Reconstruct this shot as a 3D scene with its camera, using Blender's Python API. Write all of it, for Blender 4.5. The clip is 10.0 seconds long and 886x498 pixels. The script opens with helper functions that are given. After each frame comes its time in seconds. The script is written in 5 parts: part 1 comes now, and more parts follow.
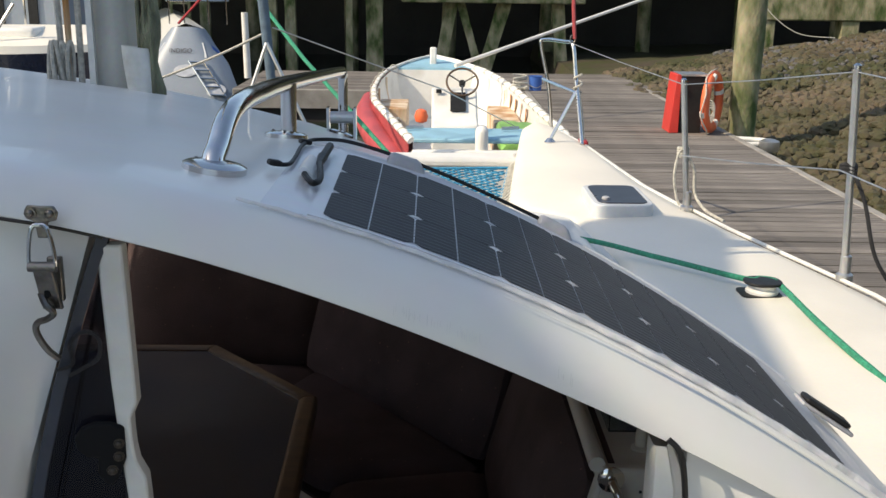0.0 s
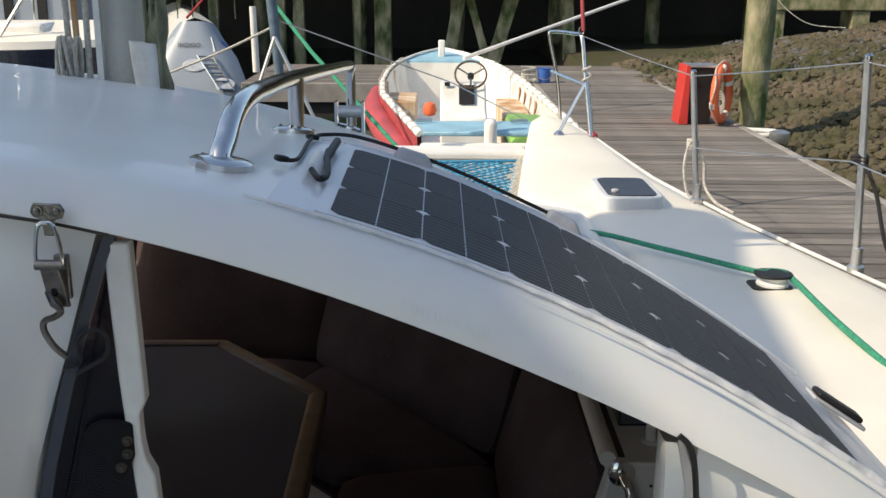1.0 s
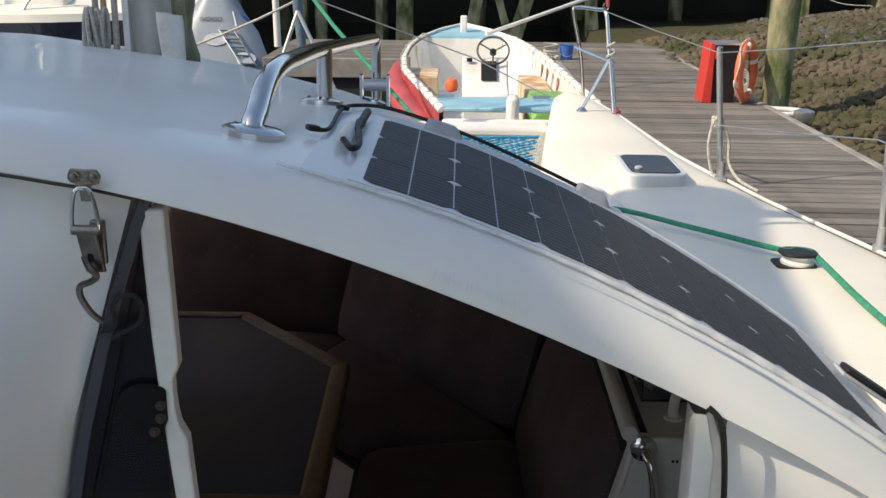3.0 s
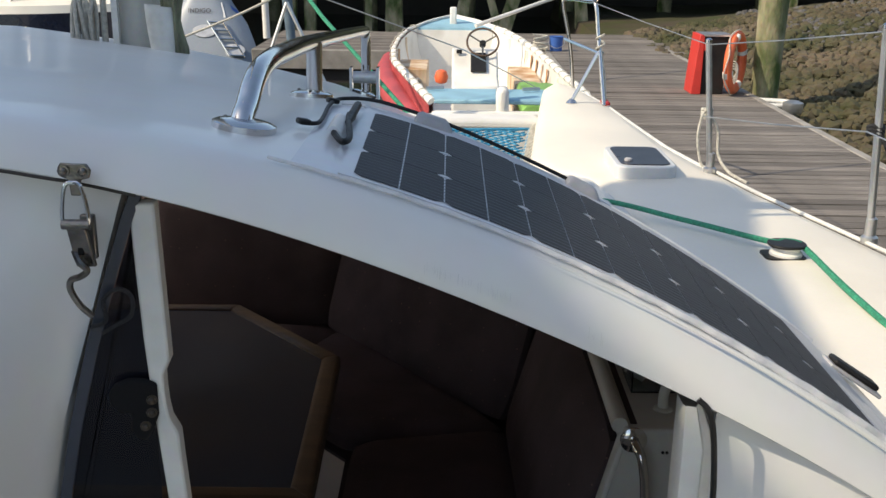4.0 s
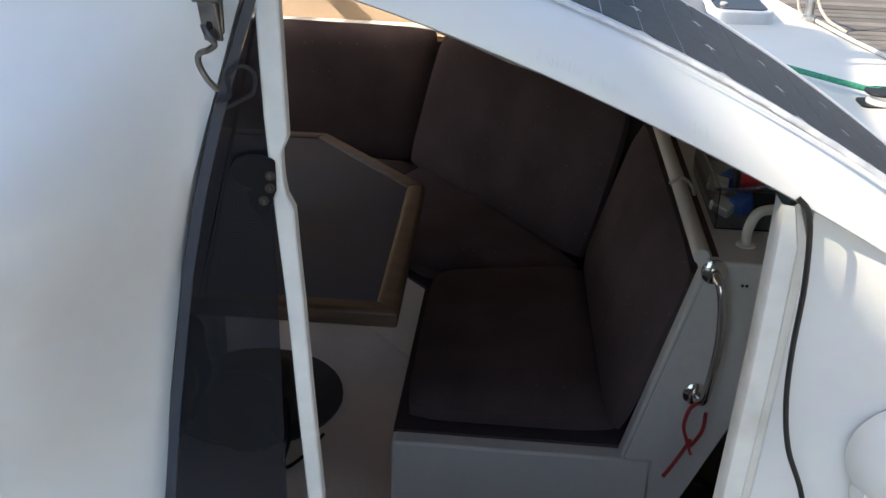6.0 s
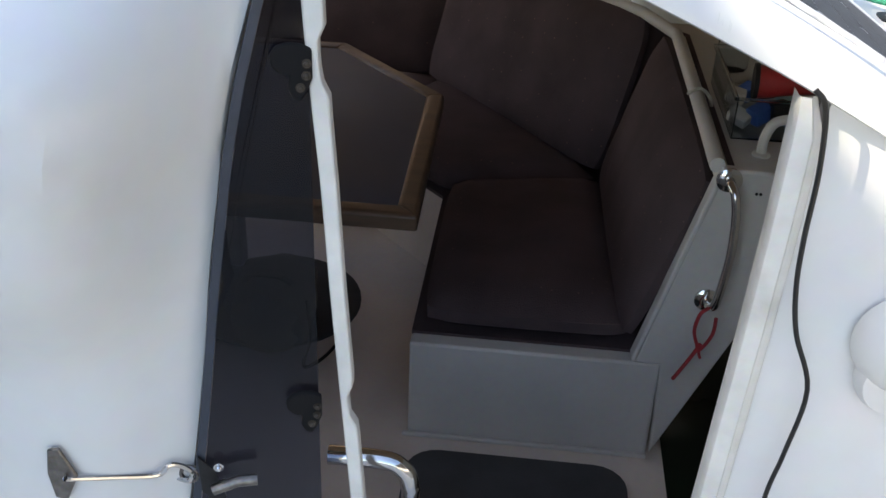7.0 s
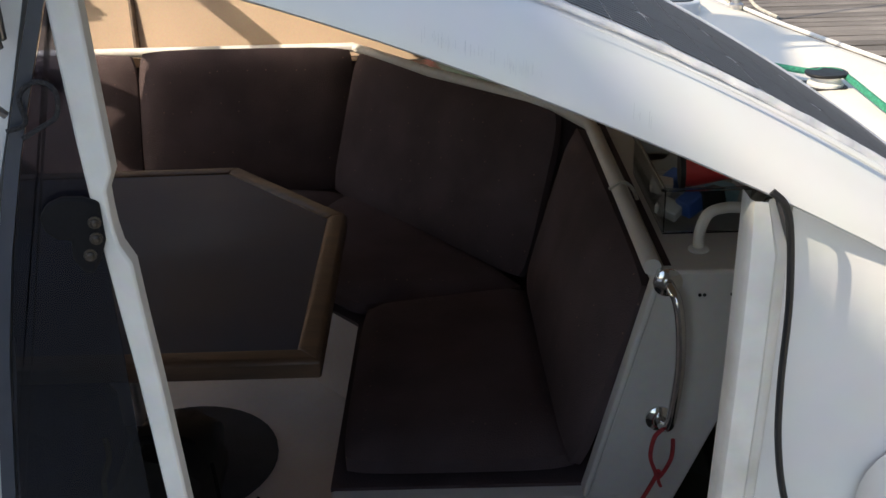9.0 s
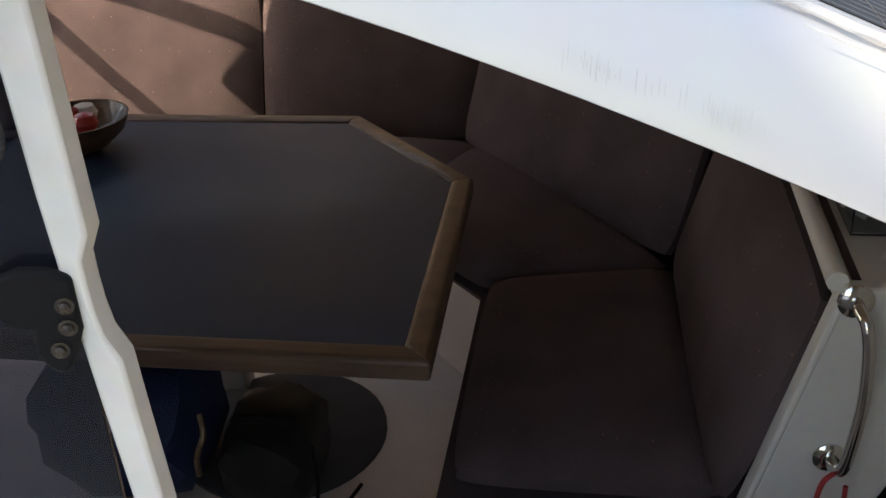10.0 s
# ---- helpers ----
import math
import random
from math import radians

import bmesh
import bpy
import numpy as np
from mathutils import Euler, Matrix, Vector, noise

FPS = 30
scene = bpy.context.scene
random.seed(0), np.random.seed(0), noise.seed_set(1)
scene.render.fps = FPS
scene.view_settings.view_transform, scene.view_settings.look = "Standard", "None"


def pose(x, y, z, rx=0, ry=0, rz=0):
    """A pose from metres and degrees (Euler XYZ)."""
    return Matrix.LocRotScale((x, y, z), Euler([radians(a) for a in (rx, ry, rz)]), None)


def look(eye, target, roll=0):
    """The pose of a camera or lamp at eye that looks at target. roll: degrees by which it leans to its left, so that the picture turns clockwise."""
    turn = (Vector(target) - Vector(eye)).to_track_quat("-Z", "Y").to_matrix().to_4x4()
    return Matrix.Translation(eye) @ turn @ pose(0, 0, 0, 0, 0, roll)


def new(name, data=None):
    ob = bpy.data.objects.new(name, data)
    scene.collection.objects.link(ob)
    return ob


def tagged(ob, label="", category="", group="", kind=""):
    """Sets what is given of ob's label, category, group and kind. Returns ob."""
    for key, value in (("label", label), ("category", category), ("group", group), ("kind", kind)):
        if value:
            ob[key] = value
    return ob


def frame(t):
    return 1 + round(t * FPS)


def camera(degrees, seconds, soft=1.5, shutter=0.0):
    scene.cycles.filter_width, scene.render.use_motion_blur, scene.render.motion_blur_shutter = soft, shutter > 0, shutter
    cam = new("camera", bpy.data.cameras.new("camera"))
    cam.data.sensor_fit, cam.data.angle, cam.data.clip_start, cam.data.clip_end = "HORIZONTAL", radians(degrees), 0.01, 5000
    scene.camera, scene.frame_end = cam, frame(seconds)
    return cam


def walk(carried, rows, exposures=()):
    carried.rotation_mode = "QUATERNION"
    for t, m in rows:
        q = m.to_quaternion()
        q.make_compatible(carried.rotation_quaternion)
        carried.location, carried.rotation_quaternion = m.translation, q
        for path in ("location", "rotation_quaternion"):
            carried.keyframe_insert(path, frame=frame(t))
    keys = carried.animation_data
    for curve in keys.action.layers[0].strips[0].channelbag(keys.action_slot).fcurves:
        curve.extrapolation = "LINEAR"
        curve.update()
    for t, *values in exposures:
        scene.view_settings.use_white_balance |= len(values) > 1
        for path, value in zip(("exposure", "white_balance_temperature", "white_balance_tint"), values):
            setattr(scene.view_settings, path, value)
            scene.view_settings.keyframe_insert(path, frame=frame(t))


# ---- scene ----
EXPOSURE = [(0.0, 0.70, 7700, 9), (5.0, 0.66, 7650, 9), (5.5, 0.80, 7600, 9), (6.0, 1.42, 7350, 10), (7.5, 1.8, 7500, 11), (8.0, 1.3, 7500, 11), (8.5, 1.15, 7550, 11), (9.0, 1.12, 7600, 11), (9.5, 1.55, 8000, 12), (10.0, 1.9, 8500, 12)]
cam = camera(46.88, 10.0, soft=1.5)
PATH = [
    (0, pose(0.0002, 0.0000, 1.6502, 74.986, -0.760, -0.658)),
    (0.5, pose(-0.0002, 0.0029, 1.6521, 74.764, -0.367, -0.341)),
    (1, pose(0.0019, 0.0075, 1.6515, 74.580, -0.347, -0.219)),
    (1.5, pose(0.0056, 0.0064, 1.6508, 74.248, -0.312, -0.050)),
    (2, pose(-0.0013, 0.0036, 1.6471, 73.780, -0.516, 0.594)),
    (2.5, pose(-0.0104, 0.0031, 1.6433, 73.428, -0.696, 1.044)),
    (4, pose(-0.0139, 0.0011, 1.6467, 72.834, -0.694, 0.377)),
    (4.5, pose(-0.0087, 0.0150, 1.6404, 72.195, -0.886, 0.126)),
    (5, pose(-0.0132, 0.0180, 1.6354, 71.209, -1.153, 1.204)),
    (5.5, pose(-0.0403, 0.0002, 1.6119, 68.174, -1.526, 3.421)),
    (6, pose(-0.0507, -0.0688, 1.5860, 64.733, -1.632, 5.058)),
    (6.2, pose(-0.0537, -0.0944, 1.5790, 63.512, -1.806, 5.522)),
    (7.3, pose(-0.0662, -0.1487, 1.5700, 60.121, -2.253, 5.877)),
    (7.5, pose(-0.0627, -0.1491, 1.5700, 61.026, -2.750, 5.312)),
    (8, pose(-0.0496, -0.1128, 1.5600, 65.352, -2.408, 3.174)),
    (8.5, pose(-0.0406, -0.0068, 1.5372, 67.638, 0.175, 1.106)),
    (9, pose(-0.0083, 0.1896, 1.4840, 66.070, 1.870, 0.274)),
    (9.5, pose(0.0122, 0.4322, 1.4822, 63.140, 2.672, 4.575)),
    (10, pose(-0.0170, 0.5557, 1.4547, 62.180, 2.386, 8.400)),
]
walk(cam, PATH, EXPOSURE)

# ---- light ----
sun_way = Vector((0.66, 0.28, -0.62)).normalized()
world = bpy.data.worlds.new("sky")
scene.world = world
world.use_nodes = True
wn = world.node_tree
sky = wn.nodes.new("ShaderNodeTexSky")
sky.sky_type = "NISHITA"
sky.sun_disc = False
sky.ozone_density = 2.0
sky.sun_elevation = math.asin(-sun_way.z)
sky.sun_rotation = math.atan2(-sun_way.x, -sun_way.y)
wn.links.new(sky.outputs[0], wn.nodes["Background"].inputs[0])
wn.nodes["Background"].inputs[1].default_value = 0.15
sun = new("sun", bpy.data.lights.new("sun", "SUN"))
sun.data.energy = 2.7
sun.data.angle = radians(0.45)
sun.data.color = (1.0, 0.93, 0.82)
sun.matrix_world = look((-30, -10, 30), Vector((-30, -10, 30)) + sun_way)

# ---- materials ----


def mat(name, base, rough=0.5, metal=0.0, vary=0.12, scale=6.0, fine=60.0, bump=0.1, second=None, stain=0.0,
        stretch=(1, 1, 1), coat=0.0, piece=0.0, speckle=None):
    """Base colour with broad and fine variation, optional stains, relief, per-piece change."""
    m = bpy.data.materials.new(name)
    m.use_nodes = True
    nt = m.node_tree
    n, link = nt.nodes, nt.links.new
    b = n["Principled BSDF"]
    co = n.new("ShaderNodeTexCoord")
    mp = n.new("ShaderNodeMapping")
    mp.inputs["Scale"].default_value = stretch
    link(co.outputs["Object"], mp.inputs["Vector"])

    def tex(s, detail):
        t = n.new("ShaderNodeTexNoise")
        t.inputs["Scale"].default_value = s
        t.inputs["Detail"].default_value = detail
        link(mp.outputs[0], t.inputs["Vector"])
        return t
    broad, small = tex(scale, 4), tex(fine, 3)
    ramp = n.new("ShaderNodeValToRGB")
    two = second or tuple(c * (1 - vary) for c in base)
    up = tuple(min(1, c * (1 + vary * 0.5)) for c in base)
    ramp.color_ramp.elements[0].color = (*two, 1)
    ramp.color_ramp.elements[1].color = (*up, 1)
    ramp.color_ramp.elements[0].position = 0.34
    ramp.color_ramp.elements[1].position = 0.66
    link(broad.outputs["Fac"], ramp.inputs[0])
    col = ramp.outputs[0]

    def mix(kind, a, bcol, fac):
        x = n.new("ShaderNodeMix")
        x.data_type = "RGBA"
        x.blend_type = kind
        link(a, x.inputs[6])
        if isinstance(bcol, tuple):
            x.inputs[7].default_value = (*bcol, 1)
        else:
            link(bcol, x.inputs[7])
        if isinstance(fac, float):
            x.inputs[0].default_value = fac
        else:
            link(fac, x.inputs[0])
        return x.outputs[2]
    col = mix("OVERLAY", col, small.outputs["Color"], 0.10 + vary * 0.3)
    hsv = n.new("ShaderNodeHueSaturation")
    hsv.inputs["Saturation"].default_value = 0.97
    link(col, hsv.inputs["Color"])
    col = hsv.outputs[0]
    if stain:
        st = tex(scale * 0.55, 6)
        r2 = n.new("ShaderNodeValToRGB")
        r2.color_ramp.elements[0].position = 0.56
        r2.color_ramp.elements[1].position = 0.74
        link(st.outputs["Fac"], r2.inputs[0])
        mm = n.new("ShaderNodeMath")
        mm.operation = "MULTIPLY"
        mm.inputs[1].default_value = stain
        link(r2.outputs[0], mm.inputs[0])
        col = mix("MULTIPLY", col, (0.45, 0.40, 0.30), mm.outputs[0])
    if speckle:
        vo = n.new("ShaderNodeTexVoronoi")
        vo.inputs["Scale"].default_value = speckle[0]
        vo.inputs["Randomness"].default_value = 0.25
        link(co.outputs["Object"], vo.inputs["Vector"])
        lt = n.new("ShaderNodeMath")
        lt.operation = "LESS_THAN"
        lt.inputs[1].default_value = speckle[1]
        link(vo.outputs["Distance"], lt.inputs[0])
        col = mix("MIX", col, speckle[2], lt.outputs[0])
    if piece:
        oi = n.new("ShaderNodeObjectInfo")
        h2 = n.new("ShaderNodeHueSaturation")
        mr = n.new("ShaderNodeMapRange")
        mr.inputs[3].default_value = 1 - piece
        mr.inputs[4].default_value = 1 + piece
        link(oi.outputs["Random"], mr.inputs[0])
        link(mr.outputs[0], h2.inputs["Value"])
        link(col, h2.inputs["Color"])
        col = h2.outputs[0]
    link(col, b.inputs["Base Color"])
    rr = n.new("ShaderNodeMapRange")
    rr.inputs[3].default_value = max(0.02, rough - 0.08)
    rr.inputs[4].default_value = min(1, rough + 0.12)
    link(broad.outputs["Fac"], rr.inputs[0])
    link(rr.outputs[0], b.inputs["Roughness"])
    b.inputs["Metallic"].default_value = metal
    b.inputs["Coat Weight"].default_value = coat
    if bump:
        bp = n.new("ShaderNodeBump")
        bp.inputs["Strength"].default_value = bump
        bp.inputs["Distance"].default_value = 0.01
        link(small.outputs["Fac"], bp.inputs["Height"])
        link(bp.outputs[0], b.inputs["Normal"])
    return m


GEL = mat("white_gelcoat", (0.74, 0.74, 0.71), 0.34, vary=0.05, scale=2.5, fine=18, bump=0.03, coat=0.18, stain=0.10)
GELB = mat("bulkhead_gelcoat", (0.72, 0.72, 0.70), 0.36, vary=0.05, scale=3, fine=25, bump=0.02, coat=0.2, stain=0.08)
DECK = mat("cream_deck_paint", (0.79, 0.735, 0.63), 0.45, vary=0.05, scale=2.2, fine=90, bump=0.05, stain=0.16)
TRIM = mat("worn_white_trim", (0.70, 0.69, 0.64), 0.42, vary=0.10, scale=14, fine=70, bump=0.06, stain=0.35)
BRUSH = mat("brushed_sealant", (0.64, 0.65, 0.66), 0.4, vary=0.12, scale=40, fine=160, bump=0.12, stain=0.15)
STEEL = mat("polished_stainless", (0.62, 0.61, 0.60), 0.10, 1.0, vary=0.05, scale=20, fine=80, bump=0.01)
DULL = mat("dull_stainless", (0.22, 0.20, 0.18), 0.33, 1.0, vary=0.25, scale=60, fine=200, bump=0.12, stain=0.5)
GALV = mat("weathered_alloy", (0.52, 0.52, 0.51), 0.36, 0.85, vary=0.12, scale=12, fine=90, bump=0.08, stain=0.2)
MAST = mat("anodised_mast", (0.46, 0.45, 0.41), 0.5, 0.3, vary=0.12, scale=4, fine=60, bump=0.05, stain=0.25)
CELL = mat("solar_cell", (0.024, 0.023, 0.026), 0.5, vary=0.15, scale=8, fine=60, bump=0.0, piece=0.05)
SHEET = mat("panel_backsheet", (0.60, 0.61, 0.63), 0.38, vary=0.06, scale=8, fine=40, bump=0.03, coat=0.3)
HINGE = mat("matt_black_hinge", (0.006, 0.006, 0.007), 0.8, vary=0.25, scale=30, fine=150, bump=0.05)
BLACK = mat("black_plastic", (0.018, 0.018, 0.018), 0.45, vary=0.25, scale=30, fine=150, bump=0.1)
GREYP = mat("grey_rubber_clip", (0.40, 0.40, 0.41), 0.55, vary=0.1, scale=30, fine=120, bump=0.08)
GREEN = mat("green_rope", (0.02, 0.30, 0.17), 0.7, vary=0.35, scale=90, fine=400, bump=0.6)
WHROPE = mat("pale_rope", (0.55, 0.52, 0.45), 0.8, vary=0.25, scale=60, fine=300, bump=0.6)
BROPE = mat("black_rope", (0.02, 0.02, 0.022), 0.8, vary=0.3, scale=60, fine=300, bump=0.6)
REDROPE = mat("red_cord", (0.42, 0.02, 0.03), 0.7, vary=0.25, scale=60, fine=300, bump=0.5)
NET = mat("blue_net_cord", (0.008, 0.24, 0.42), 0.65, vary=0.3, scale=40, fine=200, bump=0.4)
CUSH = mat("brown_cushion_fabric", (0.090, 0.063, 0.066), 0.95, vary=0.22, scale=5, fine=260, bump=0.35, speckle=(26.0, 0.075, (0.20, 0.13, 0.11)))
TABLE = mat("slate_blue_laminate", (0.015, 0.036, 0.078), 0.5, vary=0.10, scale=3, fine=200, bump=0.03)
WOOD = mat("varnished_teak", (0.105, 0.060, 0.034), 0.55, vary=0.35, scale=5, fine=60, bump=0.12, stretch=(1, 9, 9), coat=0.2)
LINING = mat("cream_headlining", (0.58, 0.43, 0.31), 0.75, vary=0.06, scale=3, fine=120, bump=0.08)
INNER = mat("pale_interior_moulding", (0.62, 0.60, 0.57), 0.5, vary=0.07, scale=3, fine=50, bump=0.04, stain=0.1)
FLOORM = mat("beige_cabin_sole", (0.70, 0.61, 0.55), 0.5, vary=0.10, scale=3, fine=60, bump=0.05, stain=0.12)
MATT = mat("charcoal_mat", (0.062, 0.063, 0.068), 0.9, vary=0.2, scale=9, fine=250, bump=0.4)
DARK = mat("recess_shade_and_seam", (0.05, 0.042, 0.036), 0.8, vary=0.2, scale=5, fine=60, bump=0.1)
PLANK = mat("grey_dock_plank", (0.205, 0.180, 0.158), 0.88, vary=0.45, scale=3, fine=60, bump=0.4, stretch=(1, 14, 14), piece=0.30, stain=0.45)
EDGE = mat("dock_edge_timber", (0.30, 0.28, 0.25), 0.85, vary=0.25, scale=4, fine=50, bump=0.4, stain=0.3)
PILE = mat("algae_timber_pile", (0.27, 0.235, 0.15), 0.9, vary=0.5, scale=3.4, fine=26, bump=1.2, second=(0.040, 0.070, 0.010), stretch=(1.5, 1.5, 0.7), stain=0.95)
MUD = mat("muddy_bank", (0.045, 0.033, 0.022), 0.85, vary=0.4, scale=0.9, fine=9, bump=0.8, second=(0.040, 0.050, 0.010), stain=0.3)
STONE = mat("weedy_stone", (0.090, 0.068, 0.043), 0.9, vary=0.5, scale=0.8, fine=16, bump=0.8, second=(0.036, 0.040, 0.010), stain=0.8)
SLATE = mat("grey_shingle", (0.10, 0.095, 0.09), 0.9, vary=0.35, scale=3, fine=20, bump=0.8)
WHARF = mat("tarred_wharf", (0.035, 0.032, 0.028), 0.9, vary=0.35, scale=1.2, fine=8, bump=0.5)
RED = mat("red_cabinet_paint", (0.60, 0.028, 0.018), 0.42, vary=0.10, scale=6, fine=60, bump=0.05)
ORANGE = mat("orange_lifebuoy", (0.78, 0.13, 0.035), 0.5, vary=0.10, scale=8, fine=60, bump=0.08)
WHITEP = mat("white_paint", (0.75, 0.73, 0.68), 0.5, vary=0.08, scale=5, fine=60, bump=0.06, stain=0.35)
RUST = mat("rust_streaked_paint", (0.62, 0.50, 0.36), 0.65, vary=0.3, scale=6, fine=40, bump=0.15, second=(0.42, 0.19, 0.05), stretch=(1, 1, 0.4))
STREAK = mat("orange_rust_streak", (0.55, 0.22, 0.04), 0.7, vary=0.35, scale=14, fine=60, bump=0.1)
BLUEP = mat("pale_blue_paint", (0.25, 0.47, 0.58), 0.5, vary=0.12, scale=5, fine=60, bump=0.06, stain=0.2)
REDHULL = mat("faded_red_hull", (0.42, 0.055, 0.06), 0.5, vary=0.2, scale=5, fine=50, bump=0.08, stain=0.15)
LIME = mat("green_tarp", (0.20, 0.42, 0.10), 0.5, vary=0.2, scale=8, fine=50, bump=0.2)
BLUEB = mat("blue_plastic", (0.03, 0.12, 0.42), 0.45, vary=0.1, bump=0.05)
NAVY = mat("navy_topside", (0.012, 0.016, 0.035), 0.25, vary=0.2, scale=2, bump=0.02, coat=0.4)
COVER = mat("blue_grey_sail_cover", (0.10, 0.15, 0.20), 0.85, vary=0.25, scale=12, fine=140, bump=0.4)
GREENROPE = mat("olive_halyards", (0.21, 0.21, 0.13), 0.85, vary=0.4, scale=30, fine=160, bump=0.7, stretch=(1, 1, 0.3))
HULLG = mat("blue_grey_shade_and_paint", (0.24, 0.28, 0.33), 0.4, vary=0.06, scale=2, fine=30, bump=0.02, coat=0.2)
HATCHG = mat("smoked_hatch_glass", (0.028, 0.030, 0.040), 0.28, vary=0.1, bump=0.0)
BOLT = mat("tarnished_bolt", (0.060, 0.048, 0.036), 0.45, 0.5, vary=0.3, scale=60, fine=200, bump=0.1)
BRASS = mat("aged_bronze", (0.22, 0.16, 0.10), 0.35, 0.9, vary=0.3, scale=60, fine=200, bump=0.1)
BLUEBAG = mat("blue_bag_fabric", (0.012, 0.028, 0.10), 0.85, vary=0.2, scale=20, fine=200, bump=0.3)
HORNRED = mat("red_horn_plastic", (0.48, 0.02, 0.02), 0.3, vary=0.1, bump=0.02, coat=0.3)
GREYF = mat("pale_grey_frame", (0.58, 0.60, 0.61), 0.4, vary=0.08, bump=0.03)
for m_ in (HINGE, BLACK, CELL, CUSH, TABLE):
    m_.node_tree.nodes["Principled BSDF"].inputs["Specular IOR Level"].default_value = 0.25
INK = mat("dark_lettering", (0.03, 0.03, 0.035), 0.5, vary=0.1, bump=0.0)


def glass(name, tint, rough=0.02, ior=1.45):
    m = bpy.data.materials.new(name)
    m.use_nodes = True
    b = m.node_tree.nodes["Principled BSDF"]
    b.inputs["Base Color"].default_value = (*tint, 1)
    b.inputs["Roughness"].default_value = rough
    b.inputs["Transmission Weight"].default_value = 1.0
    b.inputs["IOR"].default_value = ior
    return m


ACRYL = glass("smoked_acrylic", (0.15, 0.17, 0.24), 0.0, 1.25)
CLEAR = glass("clear_plastic", (0.80, 0.84, 0.86), 0.12, 1.2)
WATER = mat("harbour_water", (0.020, 0.032, 0.020), 0.06, vary=0.2, scale=0.6, fine=2.6, bump=0.35)

# ---- mesh tools ----
BASE = {}


def thing(name, base, label, category, group="", kind=""):
    ob = new(name)
    ob.empty_display_size = 0.1
    ob.location = base
    BASE[ob] = Vector(base)
    return tagged(ob, label, category, group, kind)


def finish(bm, name, smooth=True):
    bmesh.ops.recalc_face_normals(bm, faces=bm.faces)
    me = bpy.data.meshes.new(name)
    bm.to_mesh(me)
    bm.free()
    if smooth:
        me.shade_smooth()
        me.set_sharp_from_angle(angle=radians(38))
    return me


def part(name, bm, material, parent=None, label="", bevel=0.0, smooth=True):
    me = finish(bm, name, smooth)
    me.materials.append(material)
    ob = new(name, me)
    if parent is not None:
        ob.parent = parent
        ob.location = -BASE[parent]
    BASE[ob] = Vector((0, 0, 0))
    if parent is not None and parent.type == "MESH":
        ob.location = (0, 0, 0)
    if bevel:
        bv = ob.modifiers.new("bevel", "BEVEL")
        bv.width, bv.segments, bv.limit_method = bevel, 2, "ANGLE"
    if label:
        tagged(ob, label)
    return ob


def solo(name, bm, material, label, category, kind="", bevel=0.0, group="", smooth=True):
    return tagged(part(name, bm, material, None, "", bevel, smooth), label, category, group, kind)


def box(bm, lo, hi, turn=None):
    lo, hi = Vector(lo), Vector(hi)
    c = (lo + hi) / 2
    r = bmesh.ops.create_cube(bm, size=1)
    m = Matrix.Translation(c) @ (turn or Matrix()) @ Matrix.Diagonal((*(hi - lo), 1))
    bmesh.ops.transform(bm, matrix=m, verts=r["verts"])
    return bm


def boxed(lo, hi, turn=None):
    return box(bmesh.new(), lo, hi, turn)


def smooth_line(pts, n=6):
    """A smooth line through the points."""
    p = [Vector(q) for q in pts]
    out = []
    for i in range(len(p) - 1):
        a, b, c, d = p[max(i - 1, 0)], p[i], p[i + 1], p[min(i + 2, len(p) - 1)]
        for k in range(n):
            t = k / n
            out.append(0.5 * ((2 * b) + (c - a) * t + (2 * a - 5 * b + 4 * c - d) * t * t + (3 * b - a - 3 * c + d) * t ** 3))
    return out + [p[-1]]


def tube(bm, pts, r, sides=10, cap=True, flat=1.0):
    pts = [Vector(p) for p in pts]
    rs = r if isinstance(r, (list, tuple)) else [r] * len(pts)
    rings = []
    ref = None
    for i, p in enumerate(pts):
        d = (pts[min(i + 1, len(pts) - 1)] - pts[max(i - 1, 0)]).normalized()
        if ref is None:
            ref = d.orthogonal().normalized()
        ref = (ref - d * ref.dot(d)).normalized()
        o = d.cross(ref)
        rings.append([bm.verts.new(p + rs[i] * (math.cos(a) * ref + flat * math.sin(a) * o))
                      for a in (2 * math.pi * k / sides for k in range(sides))])
    for a, b in zip(rings, rings[1:]):
        for k in range(sides):
            bm.faces.new((a[k], a[(k + 1) % sides], b[(k + 1) % sides], b[k]))
    if cap:
        bm.faces.new(rings[0])
        bm.faces.new(rings[-1])
    return bm


def tubed(pts, r, sides=10, flat=1.0):
    return tube(bmesh.new(), pts, r, sides, True, flat)


def prism(bm, outline, way):
    """The outline swept along the vector."""
    a = [bm.verts.new(p) for p in outline]
    b = [bm.verts.new(Vector(p) + Vector(way)) for p in outline]
    n = len(a)
    for i in range(n):
        bm.faces.new((a[i], a[(i + 1) % n], b[(i + 1) % n], b[i]))
    bm.faces.new(a)
    bm.faces.new(b)
    return bm


def prismed(outline, way):
    return prism(bmesh.new(), outline, way)


def turned(bm, profile, m, sides=20):
    """A profile of (radius, height) turned round the z axis of the pose m."""
    rings = [[bm.verts.new(m @ Vector((r * math.cos(a), r * math.sin(a), h)))
              for a in (2 * math.pi * k / sides for k in range(sides))] for r, h in profile]
    for a, b in zip(rings, rings[1:]):
        for k in range(sides):
            bm.faces.new((a[k], a[(k + 1) % sides], b[(k + 1) % sides], b[k]))
    bm.faces.new(rings[0])
    bm.faces.new(rings[-1])
    return bm


